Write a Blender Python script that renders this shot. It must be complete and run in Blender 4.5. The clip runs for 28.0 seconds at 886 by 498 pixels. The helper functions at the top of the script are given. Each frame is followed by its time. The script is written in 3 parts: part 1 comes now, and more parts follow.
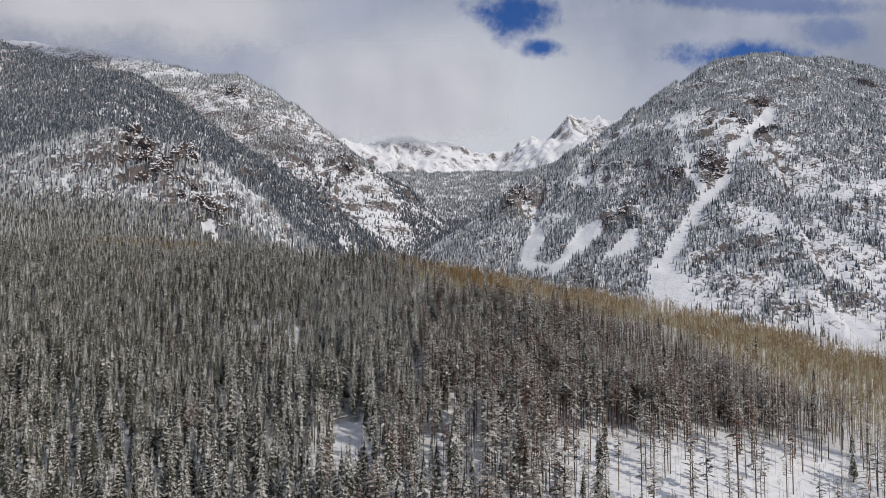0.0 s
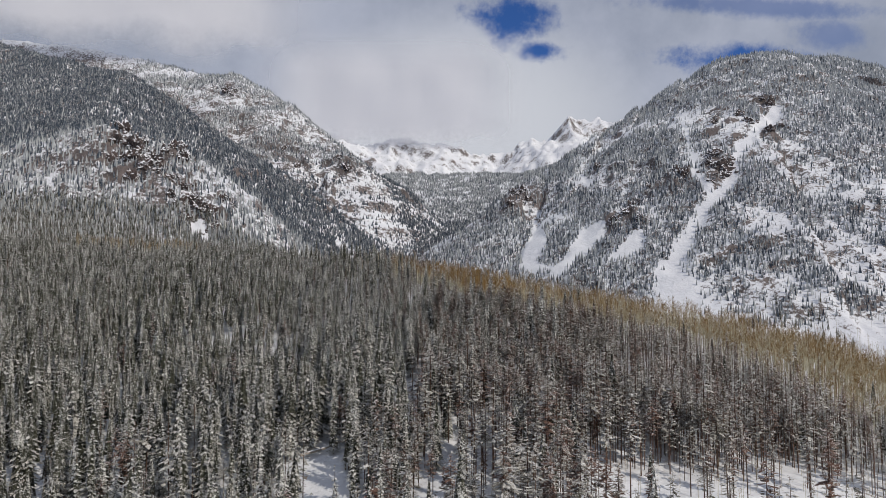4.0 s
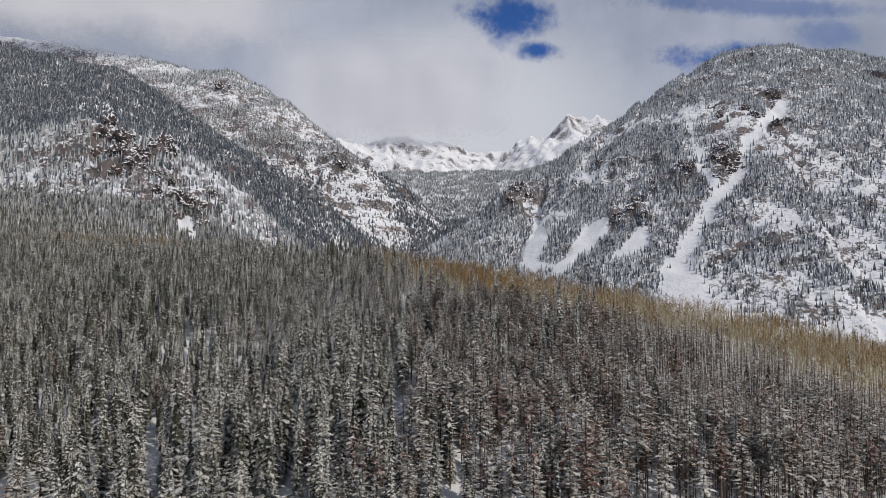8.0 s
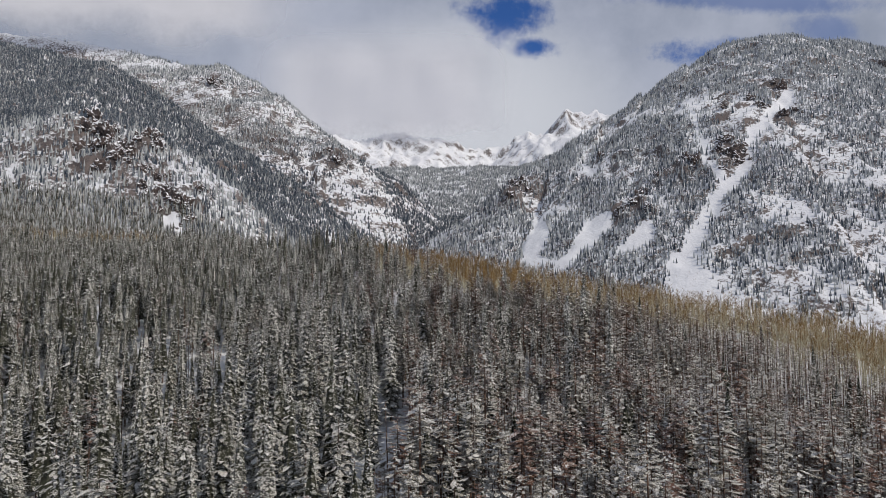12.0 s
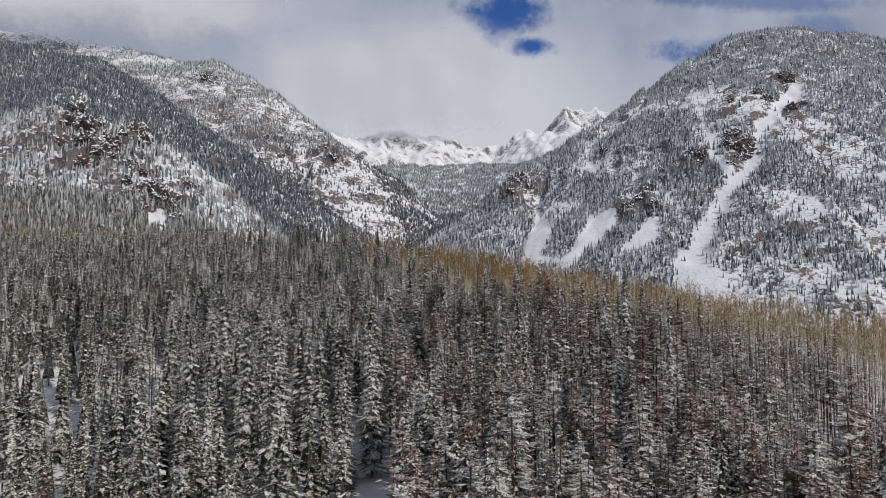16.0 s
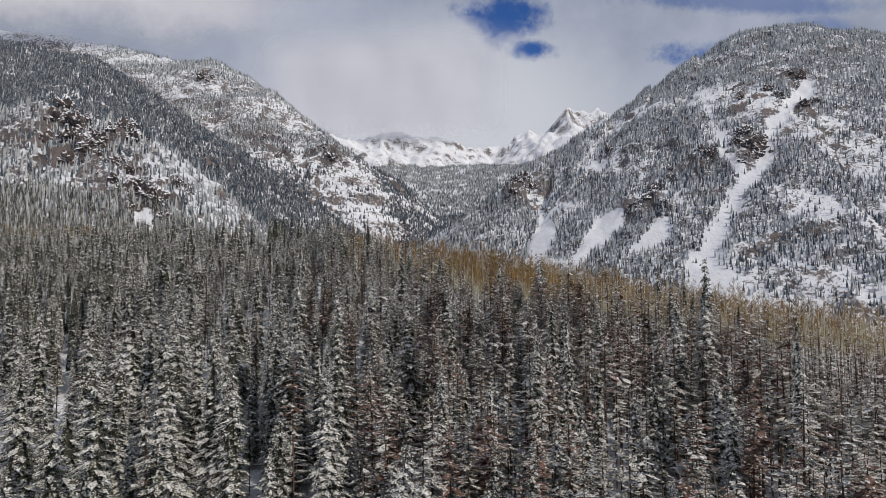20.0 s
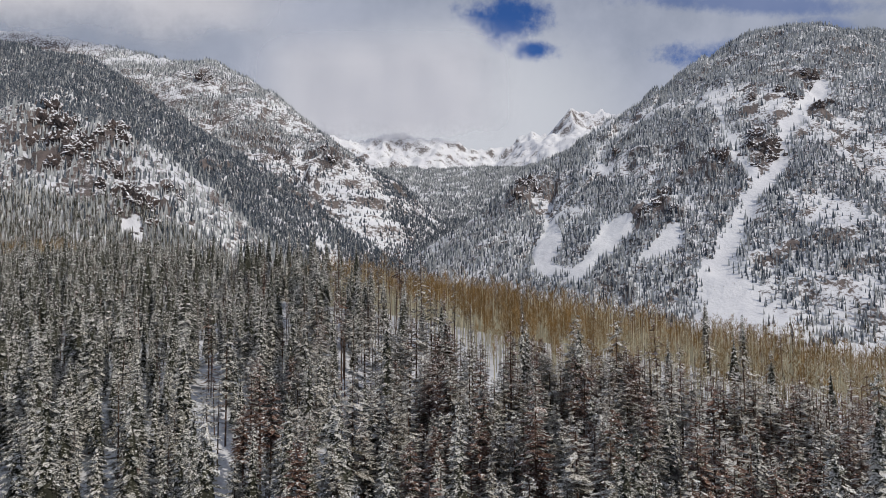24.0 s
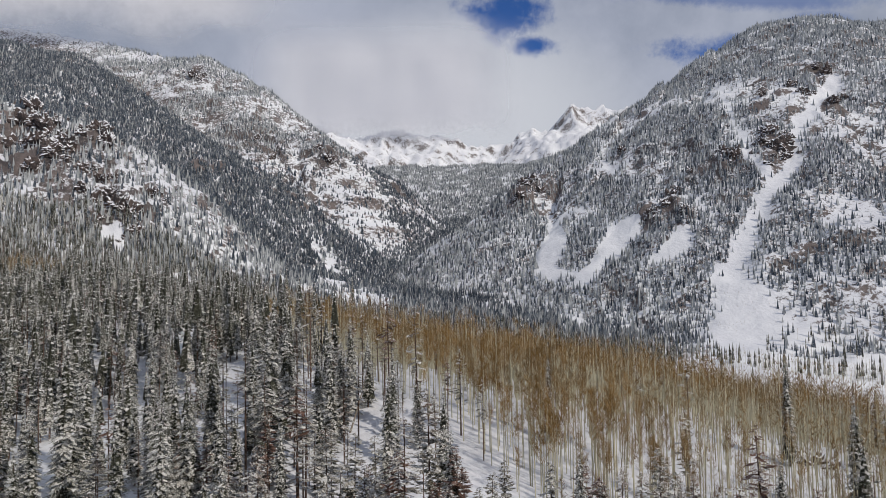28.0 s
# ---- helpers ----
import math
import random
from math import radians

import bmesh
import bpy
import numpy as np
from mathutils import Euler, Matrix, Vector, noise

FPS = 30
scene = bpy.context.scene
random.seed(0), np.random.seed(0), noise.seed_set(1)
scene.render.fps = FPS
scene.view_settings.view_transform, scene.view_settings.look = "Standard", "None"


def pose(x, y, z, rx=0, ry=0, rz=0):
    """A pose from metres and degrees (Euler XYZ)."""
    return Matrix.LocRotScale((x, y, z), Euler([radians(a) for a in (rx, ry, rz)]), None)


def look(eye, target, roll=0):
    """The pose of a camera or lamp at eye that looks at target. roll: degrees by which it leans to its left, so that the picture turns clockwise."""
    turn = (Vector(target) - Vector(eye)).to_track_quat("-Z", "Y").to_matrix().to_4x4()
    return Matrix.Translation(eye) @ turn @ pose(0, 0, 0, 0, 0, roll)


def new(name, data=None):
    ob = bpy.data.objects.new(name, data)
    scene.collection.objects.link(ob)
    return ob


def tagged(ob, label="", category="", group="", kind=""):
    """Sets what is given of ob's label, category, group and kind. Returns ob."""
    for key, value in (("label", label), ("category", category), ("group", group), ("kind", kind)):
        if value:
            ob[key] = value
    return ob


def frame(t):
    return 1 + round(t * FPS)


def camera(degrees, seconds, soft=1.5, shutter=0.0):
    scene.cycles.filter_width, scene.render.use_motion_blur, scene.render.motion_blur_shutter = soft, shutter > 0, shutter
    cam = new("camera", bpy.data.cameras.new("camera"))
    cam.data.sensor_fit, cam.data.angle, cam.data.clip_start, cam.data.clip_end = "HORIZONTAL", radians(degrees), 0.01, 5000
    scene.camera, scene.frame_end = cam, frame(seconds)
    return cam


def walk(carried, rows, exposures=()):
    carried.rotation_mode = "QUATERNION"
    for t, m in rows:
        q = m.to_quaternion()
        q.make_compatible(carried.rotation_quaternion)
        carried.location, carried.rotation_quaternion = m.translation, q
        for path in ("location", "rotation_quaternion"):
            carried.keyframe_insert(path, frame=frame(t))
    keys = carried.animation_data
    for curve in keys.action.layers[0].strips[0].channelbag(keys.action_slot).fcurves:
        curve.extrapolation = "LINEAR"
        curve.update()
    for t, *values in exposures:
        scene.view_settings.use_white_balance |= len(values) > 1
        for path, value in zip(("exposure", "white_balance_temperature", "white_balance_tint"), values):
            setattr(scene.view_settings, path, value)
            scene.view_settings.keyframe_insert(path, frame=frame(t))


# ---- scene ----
cam = camera(67.4, 28.0, 0.7)
METRES, EYE, TILT, LEAN, TURN = 280.0, 100.0, 3.3, 0.0, 0.0
ROWS = [
    (0.0, 0.0, 0.0, 0.0, 0.0, 0.0, -0.0),
    (0.5, -0.0002, 0.0155, -0.0008, -0.02, 0.04, -0.01),
    (1.0, -0.0003, 0.0334, -0.0017, -0.03, 0.09, -0.0),
    (1.5, -0.0005, 0.0491, -0.0028, -0.04, 0.13, -0.01),
    (2.0, -0.0006, 0.0672, -0.004, -0.05, 0.18, -0.01),
    (2.5, -0.0007, 0.083, -0.0052, -0.06, 0.21, -0.02),
    (3.0, -0.0008, 0.1012, -0.0065, -0.07, 0.24, -0.01),
    (3.5, -0.0009, 0.1171, -0.0077, -0.08, 0.26, -0.0),
    (5.5, -0.0016, 0.1861, -0.0124, -0.14, 0.25, 0.05),
    (6.0, -0.0015, 0.2047, -0.0137, -0.17, 0.28, 0.06),
    (6.5, -0.0015, 0.2208, -0.0148, -0.18, 0.27, 0.08),
    (7.0, -0.0015, 0.2391, -0.0162, -0.21, 0.26, 0.09),
    (7.5, -0.0017, 0.2554, -0.0174, -0.23, 0.24, 0.12),
    (8.0, -0.0018, 0.274, -0.0187, -0.26, 0.23, 0.15),
    (8.5, -0.0019, 0.2901, -0.0196, -0.28, 0.2, 0.15),
    (9.0, -0.002, 0.3086, -0.0209, -0.31, 0.16, 0.2),
    (9.5, -0.002, 0.3249, -0.022, -0.33, 0.13, 0.26),
    (10.0, -0.0021, 0.3433, -0.0231, -0.36, 0.09, 0.33),
    (10.5, -0.0022, 0.3595, -0.0241, -0.38, 0.05, 0.39),
    (11.0, -0.0021, 0.3782, -0.0253, -0.4, 0.02, 0.46),
    (11.5, -0.0021, 0.3945, -0.0263, -0.43, 0.03, 0.5),
    (12.0, -0.0021, 0.4132, -0.0274, -0.45, 0.02, 0.54),
    (12.5, -0.002, 0.4295, -0.0283, -0.46, 0.02, 0.56),
    (14.5, -0.0026, 0.4983, -0.0311, -0.54, -0.05, 0.65),
    (15.0, -0.0025, 0.518, -0.0322, -0.54, -0.04, 0.67),
    (15.5, -0.0025, 0.5352, -0.0331, -0.55, -0.04, 0.66),
    (16.0, -0.0025, 0.5546, -0.0342, -0.57, -0.03, 0.69),
    (16.5, -0.0024, 0.5715, -0.035, -0.56, -0.01, 0.7),
    (17.0, -0.0024, 0.5908, -0.036, -0.57, 0.02, 0.7),
    (17.5, -0.0024, 0.6078, -0.0369, -0.56, 0.04, 0.7),
    (18.0, -0.0023, 0.6272, -0.038, -0.55, 0.08, 0.71),
    (18.5, -0.0023, 0.644, -0.0388, -0.54, 0.1, 0.71),
    (19.0, -0.0023, 0.6632, -0.0398, -0.54, 0.13, 0.69),
    (19.5, -0.0023, 0.6803, -0.0403, -0.53, 0.16, 0.69),
    (20.0, -0.0023, 0.6999, -0.0405, -0.51, 0.19, 0.69),
    (20.5, -0.0022, 0.717, -0.0397, -0.5, 0.2, 0.67),
    (21.0, -0.002, 0.7363, -0.0356, -0.5, 0.15, 0.68),
    (21.5, -0.0019, 0.7534, -0.0295, -0.47, 0.17, 0.68),
    (22.0, -0.0016, 0.7727, -0.0224, -0.46, 0.21, 0.67),
    (22.5, -0.0014, 0.7895, -0.0163, -0.44, 0.25, 0.67),
    (24.5, -0.0011, 0.8531, -0.0018, -0.31, 0.25, 0.63),
    (25.0, -0.0012, 0.874, 0.0041, -0.32, 0.21, 0.64),
    (25.5, -0.0012, 0.892, 0.0089, -0.31, 0.15, 0.69),
    (26.0, -0.0012, 0.9122, 0.0144, -0.31, 0.09, 0.75),
    (26.5, -0.0012, 0.93, 0.0192, -0.3, 0.03, 0.78),
    (27.0, -0.0011, 0.9502, 0.0245, -0.31, 0.0, 0.84),
    (27.5, -0.0011, 0.9682, 0.029, -0.32, -0.03, 0.9),
    (28.0, -0.001, 0.9886, 0.0341, -0.34, -0.06, 0.93),
]
walk(cam, [(t, pose(0, 0, EYE, TILT, LEAN, TURN) @ pose(METRES * x, METRES * y, METRES * z, 90 + pitch, roll, yaw)) for t, x, y, z, yaw, pitch, roll in ROWS])

# ---- world, sun, exposure ----
SUN_AZ, SUN_EL = 131.0, 38.0          # degrees from +y towards +x, and above the horizon
to_sun = Vector((math.sin(radians(SUN_AZ)) * math.cos(radians(SUN_EL)),
                 math.cos(radians(SUN_AZ)) * math.cos(radians(SUN_EL)), math.sin(radians(SUN_EL))))
scene.view_settings.exposure = 0.0


class Nodes:
    """Short hand for a node tree."""

    def __init__(self, tree):
        self.t = tree
        tree.nodes.clear()

    def add(self, kind, **settings):
        n = self.t.nodes.new(kind)
        for key, value in settings.items():
            if key in n.inputs.keys():
                n.inputs[key].default_value = value
        return n

    def link(self, a, b):
        self.t.links.new(a, b)

    def math(self, op, a, b=None, clamp=False):
        n = self.t.nodes.new("ShaderNodeMath")
        n.operation, n.use_clamp = op, clamp
        for k, v in ((0, a), (1, b)):
            if v is None:
                continue
            if isinstance(v, (int, float)):
                n.inputs[k].default_value = v
            else:
                self.link(v, n.inputs[k])
        return n.outputs[0]

    def noise(self, scale, detail=4.0, rough=0.55, vector=None, kind="3D"):
        n = self.t.nodes.new("ShaderNodeTexNoise")
        n.noise_dimensions = kind
        n.inputs["Scale"].default_value, n.inputs["Detail"].default_value = scale, detail
        n.inputs["Roughness"].default_value = rough
        if vector is not None:
            self.link(vector, n.inputs["Vector"])
        return n.outputs["Fac"]

    def step(self, value, lo, hi):
        n = self.t.nodes.new("ShaderNodeMapRange")
        n.interpolation_type = "SMOOTHSTEP"
        n.inputs["From Min"].default_value, n.inputs["From Max"].default_value = lo, hi
        self.link(value, n.inputs["Value"])
        return n.outputs["Result"]

    def mix(self, fac, a, b):
        n = self.t.nodes.new("ShaderNodeMix")
        n.data_type = "RGBA"
        for k, v in (("Factor", fac), ("A", a), ("B", b)):
            sock = [q for q in n.inputs if q.name == k and q.type == ("VALUE" if k == "Factor" else "RGBA")][0]
            if isinstance(v, (int, float)):
                sock.default_value = v
            elif isinstance(v, tuple):
                sock.default_value = (*v, 1.0)
            else:
                self.link(v, sock)
        return [q for q in n.outputs if q.type == "RGBA"][0]


world = bpy.data.worlds.new("winter_sky")
scene.world = world
world.use_nodes = True
w = Nodes(world.node_tree)
sky = w.add("ShaderNodeTexSky")
sky.sky_type, sky.sun_disc = "NISHITA", False
sky.sun_elevation, sky.sun_rotation = radians(SUN_EL), radians(SUN_AZ)
sky.altitude, sky.air_density, sky.dust_density, sky.ozone_density = 3000.0, 1.0, 0.0, 3.0
coord = w.add("ShaderNodeTexCoord").outputs["Generated"]
sep = w.add("ShaderNodeSeparateXYZ")
w.link(coord, sep.inputs[0])
X, Y, Z = sep.outputs
ahead = w.math("MAXIMUM", Y, 0.12)
U, V = w.math("DIVIDE", X, ahead), w.math("DIVIDE", Z, ahead)
soft = w.noise(4.0, 6.0, 0.6, coord)
fine = w.noise(20.0, 7.0, 0.68, coord)


def gap(u, v, ru, rv, tilt=0.0, fray=2.6):
    """A hole in the clouds: 1 inside, 0 outside, with a frayed edge."""
    du, dv = w.math("SUBTRACT", U, u), w.math("SUBTRACT", V, v)
    dv = w.math("ADD", dv, w.math("MULTIPLY", du, tilt))
    a, b = w.math("DIVIDE", du, ru), w.math("DIVIDE", dv, rv)
    d = w.math("SQRT", w.math("ADD", w.math("MULTIPLY", a, a), w.math("MULTIPLY", b, b)))
    d = w.math("ADD", d, w.math("MULTIPLY", w.math("SUBTRACT", fine, 0.5), fray))
    return w.step(d, 1.45, 0.35)


holes = w.math("MAXIMUM", gap(0.112, 0.418, 0.062, 0.032), gap(0.152, 0.366, 0.032, 0.017))
holes = w.math("MAXIMUM", holes, gap(0.47, 0.352, 0.10, 0.022, 0.03))
holes = w.math("MAXIMUM", holes, w.math("MULTIPLY", gap(0.50, 0.435, 0.16, 0.016, 0.05), 0.6))
holes = w.math("MAXIMUM", holes, w.math("MULTIPLY", gap(0.60, 0.392, 0.05, 0.025, 0.05), 0.5))
cloud = w.mix(w.step(soft, 0.32, 0.70), (0.25, 0.285, 0.37), (0.405, 0.435, 0.53))
du, dv = w.math("SUBTRACT", U, 0.03), w.math("SUBTRACT", V, 0.25)
glow = w.math("ADD", w.math("MULTIPLY", du, du), w.math("MULTIPLY", w.math("MULTIPLY", dv, dv), 3.0))
cloud = w.mix(w.step(glow, 0.12, 0.0), cloud, (0.565, 0.585, 0.64))
clouds = w.add("ShaderNodeBackground", Strength=1.0)
w.link(cloud, clouds.inputs["Color"])
blue = w.add("ShaderNodeBackground", Strength=0.085)
deep = w.add("ShaderNodeVectorMath")
deep.operation, deep.inputs[1].default_value = "MULTIPLY", (0.45, 0.72, 1.15)
w.link(sky.outputs[0], deep.inputs[0])
w.link(deep.outputs[0], blue.inputs["Color"])
both = w.add("ShaderNodeMixShader")
w.link(holes, both.inputs[0])
w.link(clouds.outputs[0], both.inputs[1])
w.link(blue.outputs[0], both.inputs[2])
w.link(both.outputs[0], w.add("ShaderNodeOutputWorld").inputs["Surface"])

sun = new("sun", bpy.data.lights.new("sun", "SUN"))
sun.data.energy, sun.data.angle, sun.data.color = 2.2, radians(0.6), (1.0, 0.92, 0.82)
sun.matrix_world = look(to_sun * 500, (0, 0, 0))


# ---- materials ----
def material(name, rough=0.8):
    m = bpy.data.materials.new(name)
    m.use_nodes = True
    n = Nodes(m.node_tree)
    b = n.add("ShaderNodeBsdfPrincipled", Roughness=rough)
    b.inputs["Specular IOR Level"].default_value = 0.25
    n.link(b.outputs[0], n.add("ShaderNodeOutputMaterial").inputs["Surface"])
    return m, n, b


def bump(n, b, height, distance, strength=0.6):
    k = n.add("ShaderNodeBump", Strength=strength, Distance=distance)
    n.link(height, k.inputs["Height"])
    n.link(k.outputs[0], b.inputs["Normal"])


def plain(name, c1, c2, scale, rough=0.85, island=0.0, dust=0.0, grain=4.6, faded=None):
    """A grained surface between two colours; island: how far the pieces of one mesh differ; dust: how much fine snow clings to it; faded: the colour of sick groups."""
    m, n, b = material(name, rough)
    pos = n.add("ShaderNodeNewGeometry")
    f = n.noise(scale, 4.0, 0.6, pos.outputs["Position"])
    f = n.step(f, 0.3, 0.7)
    if island:
        f = n.math("ADD", n.math("MULTIPLY", f, 1.0 - island), n.math("MULTIPLY", pos.outputs["Random Per Island"], island))
    c = n.mix(f, c1, c2)
    if faded:
        sick = n.noise(0.075, 3.0, 0.65, pos.outputs["Position"])
        c = n.mix(n.math("MULTIPLY", n.step(sick, 0.54, 0.66), 0.8), c, faded)
    if dust:
        flat = n.add("ShaderNodeVectorMath")
        flat.operation = "MULTIPLY"
        flat.inputs[1].default_value = (1.0, 1.0, 2.3)
        n.link(pos.outputs["Position"], flat.inputs[0])
        fine = n.noise(grain, 3.0, 0.7, flat.outputs[0])
        wide = n.noise(0.22, 2.0, 0.5, pos.outputs["Position"])
        lie = n.math("ADD", fine, n.math("MULTIPLY", n.math("SUBTRACT", wide, 0.5), 0.28))
        lie = n.math("ADD", lie, n.math("MULTIPLY", n.math("SUBTRACT", pos.outputs["Random Per Island"], 0.5), 0.10))
        c = n.mix(n.step(lie, 0.62 - 0.28 * dust, 0.68 - 0.28 * dust), c, (0.82, 0.805, 0.765))
    n.link(c, b.inputs["Base Color"])
    bump(n, b, n.noise(scale * 4, 3.0, 0.6, pos.outputs["Position"]), 0.05)
    return m


NEEDLE = plain("spruce_needles", (0.026, 0.030, 0.020), (0.088, 0.094, 0.062), 0.35, 0.8, 0.6, 0.495, 6.5, (0.10, 0.082, 0.055))
PINE = plain("pine_needles", (0.043, 0.039, 0.026), (0.130, 0.110, 0.070), 0.35, 0.8, 0.6, 0.48, 6.5, (0.125, 0.070, 0.048))
SNOW_LOAD = plain("snow_on_branches", (0.62, 0.62, 0.61), (0.85, 0.845, 0.83), 0.6, 0.6, 0.4)
BARK = plain("conifer_bark", (0.060, 0.038, 0.029), (0.19, 0.122, 0.091), 1.2, 0.9, 0.7)
PALE = plain("aspen_bark", (0.36, 0.335, 0.235), (0.66, 0.62, 0.47), 0.9, 0.8, 0.6)
TWIG = plain("aspen_twigs", (0.158, 0.092, 0.031), (0.305, 0.186, 0.066), 0.05, 0.85, 0.5)
DEAD = plain("dead_twigs", (0.075, 0.042, 0.031), (0.23, 0.130, 0.095), 0.8, 0.9, 0.7, 0.20)
# fir needles tinted blue: distance haze and cloud shade painted into the base colour
HAZE_FIR = plain("haze_tinted_fir_needles", (0.038, 0.053, 0.073), (0.100, 0.129, 0.170), 0.05, 0.85, 0.6, 0.16, 1.1)
FROST = plain("frosted_needles", (0.31, 0.33, 0.335), (0.64, 0.66, 0.67), 0.08, 0.8, 0.7)
# darker, less snowy needles: the crown's inner shade is put into the colour
INNER_SHADE = plain("shaded_inner_needles", (0.022, 0.024, 0.016), (0.060, 0.061, 0.042), 0.9, 0.9, 0.0, 0.26, 3.2)
RIMED = plain("rimed_needles", (0.040, 0.044, 0.032), (0.115, 0.118, 0.086), 0.35, 0.8, 0.6, 0.56, 5.0)
SLOTS = [NEEDLE, PINE, SNOW_LOAD, BARK, PALE, TWIG, DEAD, HAZE_FIR, FROST, INNER_SHADE, RIMED]

m, n, b = material("snow_and_rock", 0.6)
geo = n.add("ShaderNodeNewGeometry")
P = geo.outputs["Position"]
nsep = n.add("ShaderNodeSeparateXYZ")
n.link(geo.outputs["Normal"], nsep.inputs[0])
big, mid, small = n.noise(0.006, 5.0, 0.6, P), n.noise(0.035, 5.0, 0.62, P), n.noise(0.25, 4.0, 0.6, P)
steep = n.math("SUBTRACT", 1.0, nsep.outputs[2])
cover = n.add("ShaderNodeAttribute")
cover.attribute_name = "open"
speck = n.noise(0.15, 6.0, 0.75, P)
rocky = n.math("ADD", n.math("MULTIPLY", steep, 0.95), n.math("MULTIPLY", n.math("SUBTRACT", mid, 0.5), 0.45))
rocky = n.math("ADD", rocky, n.math("MULTIPLY", n.math("SUBTRACT", speck, 0.5), 1.25))
rocky = n.math("SUBTRACT", rocky, n.math("MULTIPLY", cover.outputs["Fac"], 0.42))
rocky = n.step(rocky, 0.225, 0.34)
stone = n.mix(n.step(mid, 0.35, 0.65), (0.060, 0.053, 0.054), (0.17, 0.140, 0.130))
stone = n.mix(n.step(small, 0.52, 0.68), stone, (0.215, 0.185, 0.172))
snow = n.mix(n.step(big, 0.35, 0.65), (0.74, 0.75, 0.79), (0.86, 0.87, 0.89))
n.link(n.mix(rocky, snow, stone), b.inputs["Base Color"])
bump(n, b, n.math("ADD", n.math("MULTIPLY", mid, 6.0), small), 1.2, 0.5)
GROUND = m

m, n, b = material("cliff_rock", 0.85)
geo = n.add("ShaderNodeNewGeometry")
P = geo.outputs["Position"]
nsep = n.add("ShaderNodeSeparateXYZ")
n.link(geo.outputs["Normal"], nsep.inputs[0])
band = n.noise(0.07, 5.0, 0.65, P)
grit = n.noise(0.5, 4.0, 0.65, P)
stone = n.mix(n.step(band, 0.35, 0.68), (0.042, 0.038, 0.040), (0.130, 0.100, 0.090))
stone = n.mix(n.step(grit, 0.5, 0.7), stone, (0.195, 0.150, 0.130))
lies = n.math("ADD", nsep.outputs[2], n.math("MULTIPLY", n.math("SUBTRACT", grit, 0.5), 0.9))
n.link(n.mix(n.step(lies, 0.36, 0.48), stone, (0.82, 0.83, 0.86)), b.inputs["Base Color"])
bump(n, b, grit, 1.5, 0.7)
CLIFF = m


# ---- the lie of the land ----
def hashed(i, j, seed):
    h = (i.astype(np.int64) * 374761393 + j.astype(np.int64) * 668265263 + seed * 982451653) & 0x7FFFFFFF
    h = ((h ^ (h >> 13)) * 1274126177) & 0x7FFFFFFF
    return ((h ^ (h >> 16)) & 0xFFFF) / 65535.0


def lattice(x, y, seed):
    """Smooth noise from 0 to 1 on a lattice of one metre."""
    i, j = np.floor(x), np.floor(y)
    u, v = x - i, y - j
    u, v = u * u * u * (u * (6 * u - 15) + 10), v * v * v * (v * (6 * v - 15) + 10)
    a, b2 = hashed(i, j, seed), hashed(i + 1, j, seed)
    c, d = hashed(i, j + 1, seed), hashed(i + 1, j + 1, seed)
    return (a + (b2 - a) * u) * (1 - v) + (c + (d - c) * u) * v


def fbm(x, y, size, octaves, seed, ridged=False):
    total, amp, norm = 0.0, 1.0, 0.0
    for o in range(octaves):
        k = lattice(x / size + 17.3 * o, y / size - 9.1 * o, seed + o)
        total = total + amp * (1 - np.abs(2 * k - 1) if ridged else k)
        norm, amp, size = norm + amp, amp * 0.5, size * 0.5
    return total / norm


def smax(a, b2, k):
    h = np.clip(0.5 + 0.5 * (a - b2) / k, 0, 1)
    return b2 + (a - b2) * h + k * h * (1 - h)


def tent(x, y, spine, slope, round_top=50.0):
    """A mountain ridge along a spine of (x, y, z): its height, the way along the spine and the distance from it."""
    best, along, away = np.full(x.shape, -1e9), np.zeros(x.shape), np.zeros(x.shape)
    run = 0.0
    for (x0, y0, z0), (x1, y1, z1) in zip(spine, spine[1:]):
        dx, dy = x1 - x0, y1 - y0
        length = math.hypot(dx, dy)
        t = np.clip(((x - x0) * dx + (y - y0) * dy) / length ** 2, 0, 1)
        d = np.hypot(x - x0 - t * dx, y - y0 - t * dy)
        h = z0 + (z1 - z0) * t - slope * (np.sqrt(d * d + round_top ** 2) - round_top)
        win = h > best
        best, along, away = np.where(win, h, best), np.where(win, run + t * length, along), np.where(win, d, away)
        run += length
    return best, along, away


RIGHT = [(1700, 2050, 690), (1272, 1900, 725), (1001, 1850, 754), (863, 1800, 741), (750, 1790, 709), (638, 1780, 650), (541, 1770, 589), (426, 1740, 512), (324, 1690, 431), (235, 1640, 378), (182, 1600, 341), (145, 1590, 298), (95, 1600, 254), (26, 1600, 202), (-42, 1580, 162), (-95, 1550, 133)]
LEFT_BACK = [(-2016, 2700, 1151), (-1469, 2520, 1039), (-1280, 2480, 995), (-1116, 2440, 946), (-985, 2420, 922), (-858, 2380, 865), (-729, 2350, 853), (-636, 2310, 805), (-555, 2270, 745), (-453, 2200, 658), (-363, 2120, 580), (-310, 2060, 527), (-272, 2010, 461), (-241, 1980, 414), (-180, 1950, 350)]
LEFT_FRONT = [(-1930, 2300, 1052), (-1484, 2200, 915), (-1156, 2080, 803), (-945, 1980, 734), (-752, 1870, 608), (-576, 1770, 483), (-448, 1690, 390), (-349, 1610, 297), (-271, 1540, 219), (-189, 1460, 148)]
CRAGS = [(-1150, 1450, 500), (-820, 1300, 412), (-590, 1200, 385), (-480, 1170, 350), (-419, 1160, 318), (-385, 1150, 265), (-369, 1140, 214), (-341, 1130, 160)]
